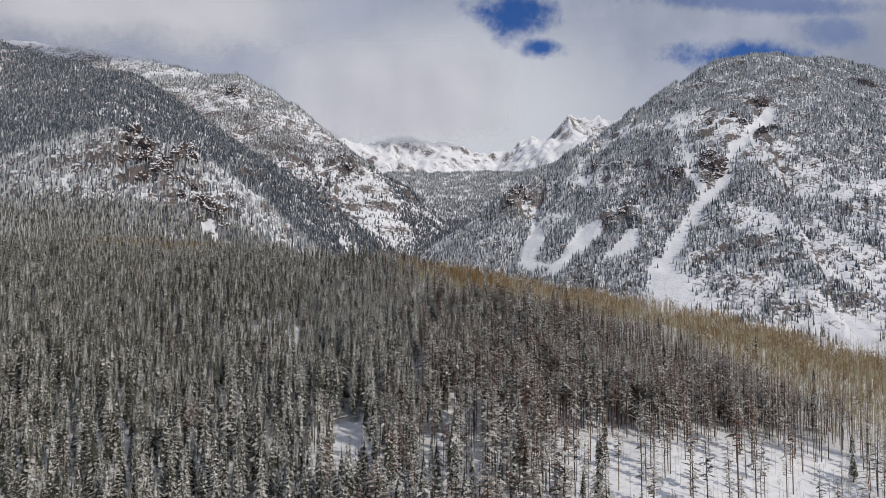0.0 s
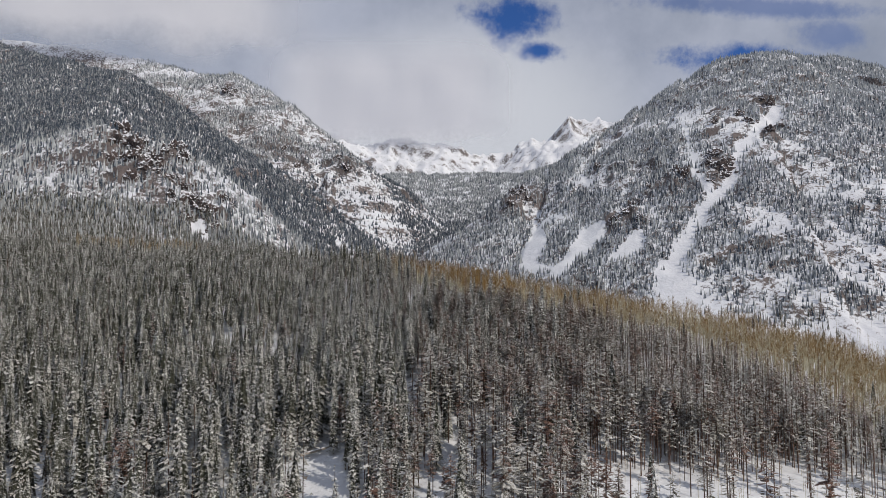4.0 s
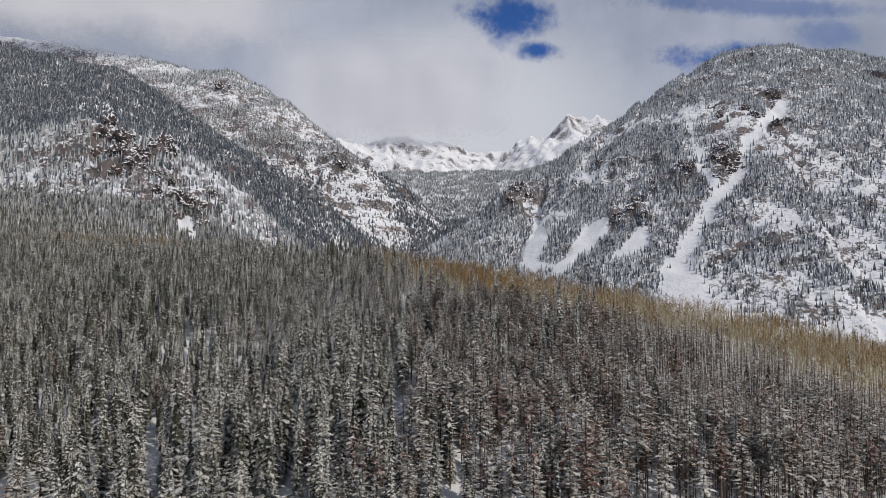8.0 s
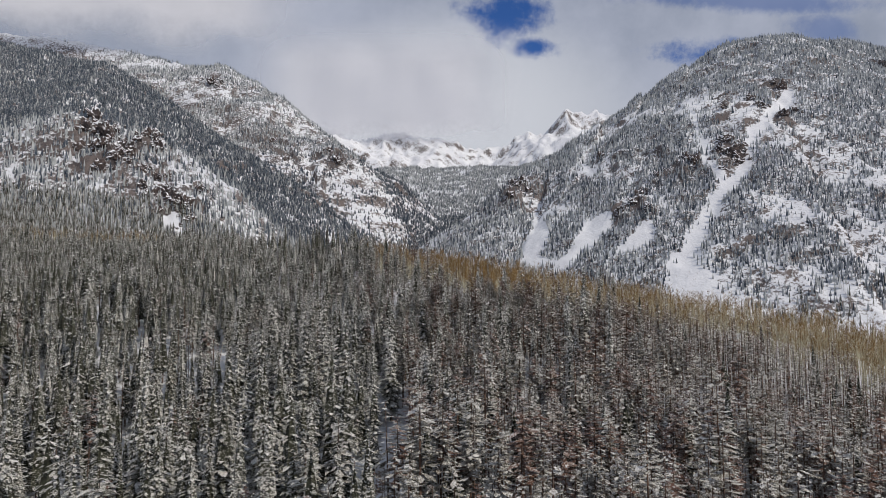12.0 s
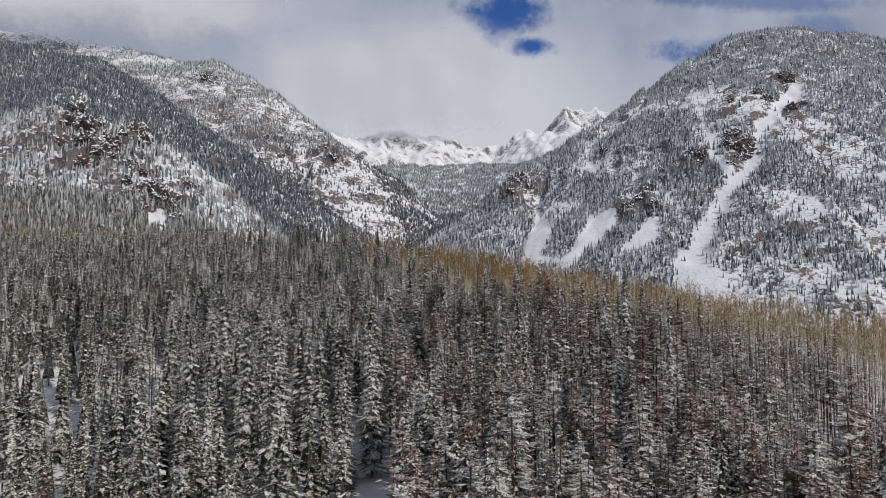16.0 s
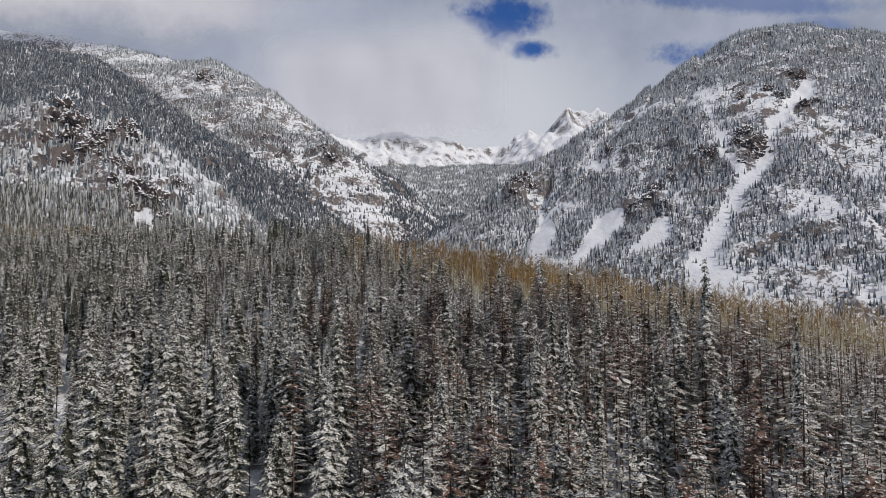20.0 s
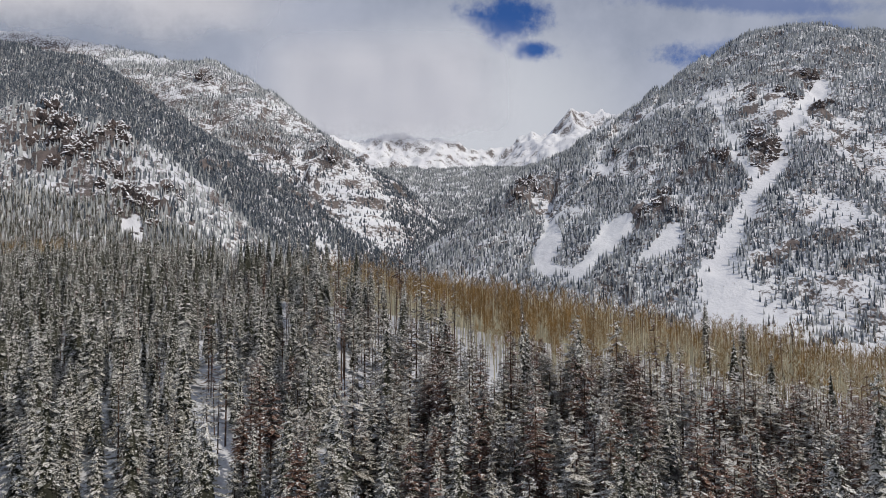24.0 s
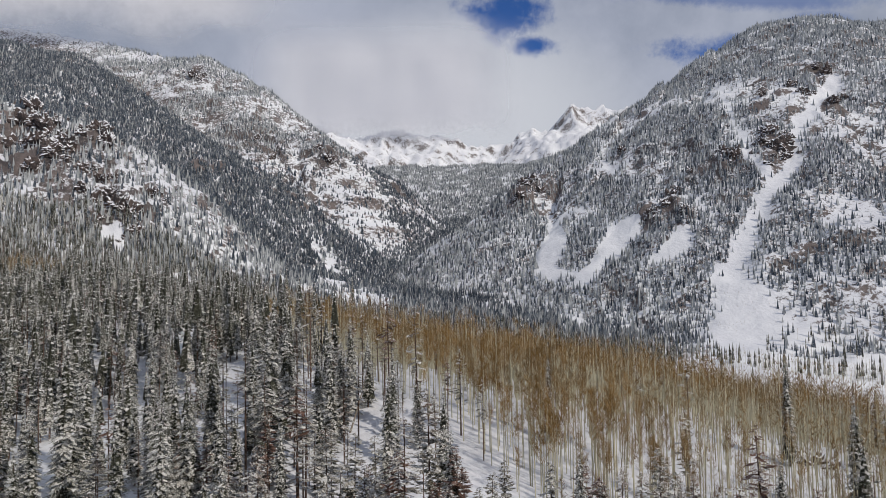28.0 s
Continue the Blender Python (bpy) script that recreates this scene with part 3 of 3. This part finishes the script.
size = rng.uniform(0.60, 1.12, hx.size) * (0.8 + 0.42 * fbm(hx, hy, 26, 2, 97)) * np.where(kind == 2, 1.12, 1.0) * np.where(rng.random(hx.size) < 0.06, 1.3, 1.0) * np.where((kind == 0) & (rng.random(hx.size) < 0.15), 1.25, 1.0)
size = np.minimum(size * np.where((kind == 0) & (hx < -6), 1.12, 1.0), 1.5)
near = (np.abs(hx) < 70) & (hy < 430)
middle = ~near & (np.abs(hx) < 215) & (hy < np.where(hx < -75, 400, 500) + 60 * (fbm(hx, hy, 40, 2, 29) - 0.5))

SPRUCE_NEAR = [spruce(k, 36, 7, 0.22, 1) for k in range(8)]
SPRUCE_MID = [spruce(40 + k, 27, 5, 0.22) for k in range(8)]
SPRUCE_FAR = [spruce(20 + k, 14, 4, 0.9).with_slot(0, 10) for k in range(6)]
PINE_NEAR = [pine(k, 64, 16, 0.5, 1) for k in range(8)]
PINE_MID = [pine(40 + k, 46, 8, 0.5) for k in range(8)]
PINE_FAR = [pine(20 + k, 26, 4, 0.9).with_slot(1, 10) for k in range(8)]
ASPEN_NEAR = [aspen(k, 9, 8, 1.1) for k in range(8)]
ASPEN_FAR = [aspen(20 + k, 7, 5, 1.8) for k in range(6)]

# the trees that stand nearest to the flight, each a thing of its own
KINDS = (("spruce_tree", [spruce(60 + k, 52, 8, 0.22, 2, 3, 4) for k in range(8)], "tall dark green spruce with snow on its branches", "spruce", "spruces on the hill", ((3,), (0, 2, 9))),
         ("pine_tree", [pine(60 + k, 120, 44, 0.4, 2, 3) for k in range(8)], "slender pine with a bare brown stem and snowy top", "pine", "pines on the hill", ((3,), (1, 2, 6))),
         ("aspen_tree", [aspen(60 + k, 18, 13, 0.8) for k in range(8)], "leafless pale aspen with golden-brown twigs", "aspen", "aspens on the hill", ((4,), (5,))))
single = np.zeros(hx.size, bool)
for k, (nm, shapes, lab, cat, grp, slots) in enumerate(KINDS):
    models = []
    for s in shapes:
        parts = []
        for pn, sl in zip(("trunk", "crown"), slots):
            if sl:
                v, f, mm = s.only(sl).arrays()
                old = np.unique(f)
                new_id = np.zeros(len(v), np.int32)
                new_id[old] = np.arange(len(old))
                parts.append((pn, mesh_of(pn, v[old], new_id[f], mm)))
        models.append(parts)
    order = np.argsort(np.where((kind == k) & (hy > 200), np.hypot(hx / 0.8, hy - (390 if k == 2 else 330)), 1e9))[:300]
    single[order] = True
    for i in order:
        tree = new(nm)
        sc = float(size[i])
        tree.matrix_world = Matrix.Translation((hx[i], hy[i], hz[i])) @ Matrix.Rotation(float(rng.uniform(0, 6.28)), 4, "Z") @ Matrix.Diagonal((sc, sc, sc, 1))
        tagged(tree, lab, cat, grp)
        for pn, me in models[int(rng.integers(0, len(models)))]:
            part = new(pn, me)
            part.parent = tree

# spruces that stand out above the wood: place, height of the top, breadth
tall_parts = []
for pn, sl in (("trunk", (3,)), ("crown", (0, 2, 9))):
    v, f, mm = spruce(131, 56, 9, 0.3, 2, 3, 4).only(sl).arrays()
    old = np.unique(f)
    new_id = np.zeros(len(v), np.int32)
    new_id[old] = np.arange(len(old))
    tall_parts.append((pn, mesh_of(pn, v[old], new_id[f], mm)))
for x, y, top, wide in ((-40, 420, 128, 1.1), (-66, 431, 128, 1.1), (-34, 533, 130, 1.0), (0, 375, 110, 1.15), (15, 351, 106, 1.0), (13, 341, 108, 1.1), (38, 292, 104, 1.55), (10, 269, 97, 0.9), (17, 288, 98, 0.8), (39, 270, 98, 0.9), (28, 262, 93, 0.9), (74, 420, 108, 1.1), (73, 395, 105, 1.1), (22, 415, 110, 0.95), (-21, 414, 114, 0.9), (-61, 390, 118, 1.2)):
    z = float(height(np.array([float(x)]), np.array([float(y)]))[0])
    tree = new("spruce_tree")
    tree.matrix_world = Matrix.Translation((x, y, z)) @ Matrix.Rotation(x * 0.7, 4, "Z") @ Matrix.Diagonal((wide, wide, (top - z) / 18.0, 1))
    tagged(tree, "very tall narrow spruce with snow on its boughs", "spruce", "tall spruces above the wood")
    for pn, me in tall_parts:
        new(pn, me).parent = tree


def rod(bm, a, b2, ra, rb, sides=6):
    a, b2 = Vector(a), Vector(b2)
    turn = (b2 - a).to_track_quat("Z", "Y").to_matrix()
    rings = []
    for p, r in ((a, ra), (b2, rb)):
        rings.append([bm.verts.new(p + turn @ Vector((r * math.cos(6.2832 * i / sides), r * math.sin(6.2832 * i / sides), 0))) for i in range(sides)])
    for i in range(sides):
        j = (i + 1) % sides
        bm.faces.new((rings[0][i], rings[0][j], rings[1][j], rings[1][i]))
    bm.faces.new(rings[1])
    bm.faces.new(rings[0][::-1])


def part(name, bm, mat, parent, label=""):
    me = bpy.data.meshes.new(name)
    bm.to_mesh(me)
    bm.free()
    me.materials.append(mat)
    ob = new(name, me)
    ob.parent = parent
    return tagged(ob, label)


def ground_at(x, y):
    return float(height(np.array([float(x)]), np.array([float(y)]))[0])


GREY = plain("weathered_dead_wood", (0.20, 0.17, 0.14), (0.42, 0.37, 0.31), 1.5, 0.85, 0.3)


def dead_pine(x, y, tall, lean, way, seed):
    """A dead, barkless pine that leans on its neighbours."""
    r2 = random.Random(seed)
    ob = tagged(new("dead_pine"), "bare grey dead pine leaning among living trees", "dead tree", "dead leaning pines")
    ob.matrix_world = pose(x, y, ground_at(x, y) - 0.3, 0, lean, way)
    bm = bmesh.new()
    for i in range(5):
        f, g = i / 5, (i + 1) / 5
        rod(bm, (0.25 * math.sin(3 * f), 0, tall * f), (0.25 * math.sin(3 * g), 0, tall * g), 0.2 * (1.05 - f), 0.2 * (1.05 - g))
    part("trunk", bm, GREY, ob)
    for i in range(9):
        bm = bmesh.new()
        z, a, r = tall * r2.uniform(0.35, 0.97), r2.uniform(0, 6.28), r2.uniform(0.8, 2.2)
        e = (math.cos(a) * r, math.sin(a) * r, z + r2.uniform(0.0, 0.5))
        rod(bm, (0, 0, z), e, 0.05, 0.03, 4)
        rod(bm, e, (e[0] * 1.5, e[1] * 1.5, e[2] - 0.6), 0.03, 0.01, 4)
        part("branch", bm, GREY, ob)
    return ob


for k, (x, y, tall, lean, way) in enumerate(((-11, 288, 17, 9, 10), (-31, 284, 15, 12, -15), (-36, 281, 14, 10, 5), (29, 368, 15, 22, 20), (-39, 400, 16, 38, 160), (-30, 398, 13, 48, 15), (-9, 318, 15, 14, 190), (-62, 300, 14, 11, 30), (28, 262, 15, 10, 200), (48, 300, 14, 12, 0), (-18, 405, 15, 16, 20), (4, 330, 13, 18, 170), (90, 425, 12, 30, 30), (-85, 340, 15, 9, 200))):
    dead_pine(x, y, tall, lean, way, 300 + k)

log = tagged(new("fallen_log"), "fallen grey tree trunk lying on the snow", "log")
log.matrix_world = pose(-34, 198, ground_at(-30, 201) + 0.4, 0, 0, 30)
bm = bmesh.new()
rod(bm, (0, 0, 0), (6, 0, 0.9), 0.35, 0.28, 8)
rod(bm, (6, 0, 0.9), (12, 0, 2.6), 0.28, 0.12, 8)
part("trunk", bm, GREY, log)
bm = bmesh.new()
rod(bm, (0.5, 0, 0.27), (6, 0, 1.12), 0.25, 0.2, 8)
rod(bm, (6, 0, 1.12), (11, 0, 2.5), 0.2, 0.08, 8)
part("snow_cap", bm, SNOW_LOAD, log, "strip of snow along the log")

for k, (nm, close, between, away, lab) in enumerate((
        ("spruce_forest", SPRUCE_NEAR, SPRUCE_MID, SPRUCE_FAR, "dense dark green spruces dusted with fresh snow"),
        ("pine_forest", PINE_NEAR, PINE_MID, PINE_FAR, "tall thin pines with bare brown stems and snowy tops"),
        ("aspen_grove", ASPEN_NEAR, ASPEN_FAR, ASPEN_FAR, "leafless pale aspens with golden-brown twigs"))):
    for shapes, where in ((close, near), (between, middle), (away, ~near & ~middle)):
        sel = (kind == k) & where & ~single
        if sel.any():
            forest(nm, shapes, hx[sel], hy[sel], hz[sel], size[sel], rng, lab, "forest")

# the wood in the valley behind the hill
vx, vy = scatter(-700, 640, 640, 1010, 5.8)
ex, ey = scatter(60, 460, 560, 890, 4.9)
vx, vy = np.concatenate([vx, ex]), np.concatenate([vy, ey])
vz, vzone = land(vx, vy)
fan_foot = np.clip((vx - 0.335 * (vy - 277)) / 15, 0, 1) * (vy > 600)
keep = (np.abs(vx) < 0.72 * vy + 30) & (rng.random(vx.size) < (1 - 0.9 * open_ground(vx, vy) * (vy > 900)) * (1 - 0.72 * fan_foot) * np.clip((fbm(vx, vy, 70, 2, 14) - 0.2) * 3.0, 0.35, 0.95))
vx, vy, vz = vx[keep], vy[keep], vz[keep]
gold = rng.random(vx.size) < np.maximum(0.90 * np.clip((vx - 0.33 * (vy - 277) + 25 * (fbm(vx, vy, 40, 2, 23) - 0.5)) / 30, 0, 1) * (vy < 860), aspen_ground(vx, vy) * 0.3, np.clip((fbm(vx, vy, 90, 2, 15) - 0.55) * 5, 0, 0.6))
vs = rng.uniform(0.75, 1.15, vx.size)
forest("valley_aspens", [aspen(90 + k, 4, 3, 3.0) for k in range(4)], vx[gold], vy[gold], vz[gold], vs[gold], rng, "leafless aspens on the valley floor", "forest")
forest("valley_conifers", [spruce(80 + k, 6, 3, 0.8) for k in range(5)] + [pine(90 + k, 9, 3) for k in range(2)], vx[~gold], vy[~gold], vz[~gold], vs[~gold], rng, "snow-dusted conifers on the valley floor", "forest")

lx, ly = scatter(-800, -140, 730, 1010, 4.4)
lz = height(lx, ly)
keep = (np.abs(lx) < 0.72 * ly + 30) & (rng.random(lx.size) < (1 - open_ground(lx, ly)) * np.clip((fbm(lx, ly, 60, 3, 19) - 0.22) * 2.6, 0.15, 0.9))
lx, ly, lz = lx[keep], ly[keep], lz[keep]
forest("frosted_slope_forest", [far_tree(90 + k, 0.75, 0) for k in range(10)], lx, ly, lz, rng.uniform(0.4, 1.0, lx.size), rng, "frosted young conifers on the slope under the crags", "forest", 1.2)

# the mountain sides
mx, my = scatter(-1900, 1600, 960, 3200, 4.3)
keep = np.abs(mx) < 0.72 * my + 40
mx, my = mx[keep], my[keep]
mz, zone = land(mx, my)
patch = fbm(mx, my, 110, 3, 51)
streak = fbm(mx * 1.0 + my * 0.5, my * 0.3 - mx * 0.2, 60, 2, 55)
fine_clump = fbm(mx, my, 26, 3, 57)
clump = 0.40 * patch + 0.35 * streak + 0.25 * fine_clump
thick = np.clip(0.10 + 5.0 * (clump - 0.40), 0.10, 0.9)                                   # valley beyond the hill
thick = np.where((zone < 2) & (my < 1230) & (mx > -60) & (mx < 340) & (mz < 165), 0.85, thick)
thick = np.where((zone == 1) & (mz >= 165), np.clip(0.14 + 5.5 * (clump - 0.415), 0.10, 0.92), thick)      # the mountain with the chute
rows = fbm(0.45 * mx - 0.9 * my, 0.25 * (mx + my), 70, 3, 58)
thick = np.where(zone == 2, np.clip(0.30 + 5.5 * (0.6 * rows + 0.4 * fine_clump - 0.46), 0.06, 0.95), thick)
thick = np.where((zone == 2) & (mz < 470), np.clip(5.0 * (clump - 0.455), 0.10, 0.9), thick)
shade = np.clip((mz - 225) / 70, 0, 1)
thick = np.where(zone == 3, np.maximum(shade * np.clip(0.8 + 3.0 * (fine_clump - 0.40), 0.3, 0.97), np.clip(4.5 * (clump - 0.43), 0.12, 0.85)), thick)
thick = np.where(zone == 4, np.where(my > 1165, 0.95, 0.34 + 2.4 * np.clip(clump - 0.45, 0, 0.5)), thick)
thick = np.where(zone == 5, 0.0, np.where(zone == 6, np.clip(0.6 + 2.5 * (fine_clump - 0.45), 0.2, 0.9), thick))
east = (zone == 1) & (mx > 755 + 60 * (patch - 0.5)) & (mz > 300)
thick = np.where(east | ((zone == 1) & (mz > 560)), np.clip(0.78 + 2.0 * (fine_clump - 0.45), 0.35, 0.95), thick)
lower = (zone == 1) & ~east & (mz < 400) & (mx > 405 + 0.62 * (my - 1136))
thick = np.where(lower, np.clip(0.22 + 7.0 * (0.5 * streak + 0.5 * fine_clump - 0.53), 0.13, 0.9), thick)
thick = thick * np.clip((np.choose(zone, [900, 900, 960, 1050, 900, 300, 900]) - mz) / 140, 0.04, 1)
thick = thick * (1 - open_ground(mx, my)) * (1 - 0.6 * craggy(mx, my))
keep = rng.random(mx.size) < np.clip(thick, 0.0, 0.95)
mx, my, mz, zone = mx[keep], my[keep], mz[keep], zone[keep]
ms = np.where((zone == 3) | (zone == 4), 1.15, 1.0) * rng.uniform(0.4, 0.95, mx.size) * np.where(rng.random(mx.size) < 0.12, 1.35, 1.0)
frost = np.where(zone == 3, 0.12, 0.40 * (zone == 4) + np.clip((mz - 250) / 450, 0.15, 0.8) + 0.30 * (zone == 1) + 0.15 * (zone == 6) - 0.05 * (zone == 2))
frosty = rng.random(mx.size) < frost
closed = (zone == 3) | ((zone == 4) & (my > 1150)) | ((zone == 2) & (mz < 470)) | ((zone == 0) & (my > 1250))
# slot 7 is the blue-tinted needle, which carries the painted haze
forest("closed_mountain_forest", [far_tree(60 + k, 0.16, 7) for k in range(12)], mx[closed], my[closed], mz[closed], ms[closed], rng, "closed dark fir forest with blue haze and cloud shade in its needle colour", "forest", 1.5)
mx, my, mz, ms, frosty = mx[~closed], my[~closed], mz[~closed], ms[~closed], frosty[~closed]
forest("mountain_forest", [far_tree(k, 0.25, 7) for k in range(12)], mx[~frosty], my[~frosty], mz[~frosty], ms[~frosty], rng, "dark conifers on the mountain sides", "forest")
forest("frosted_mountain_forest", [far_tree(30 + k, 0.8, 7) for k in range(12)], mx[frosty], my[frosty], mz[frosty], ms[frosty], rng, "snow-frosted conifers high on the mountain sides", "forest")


# saplings and thin young aspens in the clearing
sx, sy = scatter(12, 190, 120, 235, 4.2)
keep = (np.abs(sx) < 0.72 * sy + 20) & (rng.random(sx.size) < 0.6) & (stand(sx, sy) < 0.6)
sx, sy = sx[keep], sy[keep]
forest("saplings", ASPEN_FAR, sx, sy, height(sx, sy), rng.uniform(0.28, 0.55, sx.size), rng, "thin bare saplings standing in the snow", "saplings")


# ---- rock outcrops ----
def outcrop(x, y, wide, deep, tall, turn, seed, label, fineness=4):
    """A jagged outcrop: broken blocks and buttresses with narrow ledges."""
    bm = bmesh.new()
    bmesh.ops.create_icosphere(bm, subdivisions=fineness, radius=1.0)
    off = Vector((seed * 7.1, seed * 3.3, seed * 1.7))
    for v in bm.verts:
        p = v.co.copy()
        k = noise.fractal(p * 1.7 + off, 1.0, 2.0, 4)
        upright = Vector((p.x * 3.4, p.y * 3.4, p.z * 1.1)) + off
        c = noise.cell(upright)
        fine = noise.fractal(p * 5.0 + off, 1.0, 2.0, 2)
        q = p * (1 + 0.46 * k + 0.24 * c + 0.12 * fine)
        spire = 0.7 + 0.8 * max(0.0, noise.noise(Vector((p.x * 2.2 + seed, p.y * 2.2, seed * 0.7))))
        z = q.z * spire
        step = z * 6.0 + 1.6 * noise.noise(p * 1.9 + off)
        ledge = math.floor(step)
        z = 0.55 * z + 0.45 * (ledge + min(1.0, (step - ledge) * 2.0)) / 6.0
        v.co = Vector((q.x * wide + 0.25 * z * tall * math.sin(seed), q.y * deep, z * tall))
    me = bpy.data.meshes.new("rock_outcrop")
    bm.to_mesh(me)
    bm.free()
    me.materials.append(CLIFF)
    ob = new("rock_outcrop", me)
    z = float(height(np.array([float(x)]), np.array([float(y)]))[0])
    ob.matrix_world = pose(x, y, z - tall * 0.25, 0, 0, turn)
    return tagged(ob, label, "rock", "crags on the mountain sides")


def crags(spots, seed, label, small_label):
    """A crag at each spot (x, y, half breadth), with broken lesser rocks strewn about its foot."""
    r2 = random.Random(seed)
    for k, (x, y, wd) in enumerate(spots):
        outcrop(x, y, wd, wd * r2.uniform(0.6, 0.85), wd * r2.uniform(0.85, 1.25), r2.uniform(0, 360), seed + k, label)
        for i in range(3):
            w2 = wd * r2.uniform(0.25, 0.5)
            outcrop(x + wd * r2.uniform(-1.9, 1.9), y + wd * r2.uniform(-2.0, 0.8), w2, w2 * 0.8, w2 * r2.uniform(0.7, 1.1), r2.uniform(0, 360), seed + 50 + 3 * k + i, small_label, 3)


crags([(-550, 1168, 17), (-542, 1136, 16), (-509, 1128, 16), (-492, 1120, 15), (-500, 1096, 16), (-467, 1076, 14), (-459, 1084, 14), (-448, 1148, 17), (-432, 1136, 14), (-530, 1100, 13), (-515, 1150, 13), (-475, 1110, 13),
       (-423, 1068, 9), (-482, 1064, 11), (-380, 1040, 14), (-361, 1020, 14), (-345, 1020, 13), (-412, 1036, 12), (-392, 1028, 12), (-340, 1068, 9), (-330, 1000, 10), (-400, 1062, 11)], 3,
      "dark brown crag streaked with snow on the mountain rib", "broken rock step with snow on its ledges")
crags([(531, 1348, 15), (544, 1330, 20), (564, 1336, 14), (554, 1368, 14), (548, 1312, 12), (734, 1544, 10), (747, 1522, 13), (669, 1504, 12), (663, 1458, 11), (605, 1484, 9), (722, 1440, 10),
       (684, 1406, 9), (469, 1356, 11), (481, 1340, 12), (414, 1356, 9), (351, 1292, 12), (325, 1288, 11), (376, 1332, 11), (364, 1254, 10), (359, 1552, 9)], 200,
      "rust-brown cliff dusted with snow on the steep mountain face", "small brown rock step in the snowy mountain face")
crags([(383, 1596, 9), (166, 1572, 13), (155, 1522, 12), (190, 1588, 12), (205, 1560, 10), (-712, 2208, 24), (-304, 2012, 18), (-279, 1950, 16), (-472, 2000, 13), (-424, 1956, 12)], 400,
      "dark rock knob rising from the snowy forested slope", "dark boulder in the snow under a rock knob")


# ---- clouds that hang on the peaks ----
def cloud_bank(x0, x1, y, z0, z1, lo, hi, seed, label, bulge=120.0):
    """A soft bank of cloud: a curved sheet, thin below and thick above, with frayed edges."""
    m = bpy.data.materials.new("cloud")
    m.use_nodes = True
    n = Nodes(m.node_tree)
    pos = n.add("ShaderNodeNewGeometry").outputs["Position"]
    sp = n.add("ShaderNodeSeparateXYZ")
    n.link(pos, sp.inputs[0])
    puff = n.noise(0.0035, 6.0, 0.6, pos)
    lift = n.math("ADD", sp.outputs[2], n.math("MULTIPLY", n.math("SUBTRACT", puff, 0.5), 200.0))
    a = n.step(lift, lo, hi)
    side = n.math("MULTIPLY", n.step(sp.outputs[0], x0 + 20, x0 + 0.3 * (x1 - x0)), n.step(sp.outputs[0], x1 - 20, x1 - 0.3 * (x1 - x0)))
    top = n.step(sp.outputs[2], z1, z1 - 0.35 * (z1 - z0))
    a = n.math("MULTIPLY", n.math("MULTIPLY", a, side), top)
    dif, tra, clear, mix1, mix2 = (n.add(q) for q in ("ShaderNodeBsdfDiffuse", "ShaderNodeBsdfTranslucent", "ShaderNodeBsdfTransparent", "ShaderNodeMixShader", "ShaderNodeMixShader"))
    for q in (dif, tra):
        q.inputs["Color"].default_value = (0.88, 0.88, 0.90, 1)
    mix1.inputs[0].default_value = 0.4
    n.link(dif.outputs[0], mix1.inputs[1])
    n.link(tra.outputs[0], mix1.inputs[2])
    n.link(a, mix2.inputs[0])
    n.link(clear.outputs[0], mix2.inputs[1])
    n.link(mix1.outputs[0], mix2.inputs[2])
    n.link(mix2.outputs[0], n.add("ShaderNodeOutputMaterial").inputs["Surface"])
    u, v = np.meshgrid(np.linspace(0, 1, 40), np.linspace(0, 1, 14))
    xs, zs = x0 + (x1 - x0) * u, z0 + (z1 - z0) * v
    ys = y + bulge * np.sin(3.1 * u + seed) * np.cos(2.3 * v + seed) + 60 * (fbm(xs, zs, 200, 3, seed) - 0.5)
    return tagged(sheet("cloud_bank", xs, ys, zs, m), label, "cloud", kind="structure")


cloud_bank(-1300, 640, 4170, 860, 1800, 965, 1150, 5, "white cloud hiding the tops of the far peaks", 25.0)
cloud_bank(-1900, -350, 2280, 700, 1500, 900, 1060, 2, "grey cloud brushing the high snowy ridge")

rock = outcrop(81, 424, 5.5, 3.5, 3.2, 20, 90, "grey boulder under a cap of snow among aspens")
rock.name = "boulder"
tagged(rock, category="boulder", group="boulders on the hill")
rock = outcrop(104, 447, 3.5, 3.0, 2.2, 70, 93, "grey boulder under a cap of snow among aspens")
rock.name = "boulder"
tagged(rock, category="boulder", group="boulders on the hill")

# low brush on the avalanche fan and along its foot
qx, qy = scatter(150, 520, 860, 1130, 4.5)
keep = rng.random(qx.size) < np.clip((fbm(qx, qy, 35, 2, 44) - 0.42) * 3, 0, 0.75) * np.clip((1150 - qy) / 120, 0, 1)
qx, qy = qx[keep], qy[keep]
forest("brush", [aspen(120 + k, 4, 4, 4.0) for k in range(4)], qx, qy, height(qx, qy) - 1.6, rng.uniform(0.2, 0.34, qx.size), rng, "low reddish-brown leafless brush in the snow", "brush", 1.6)
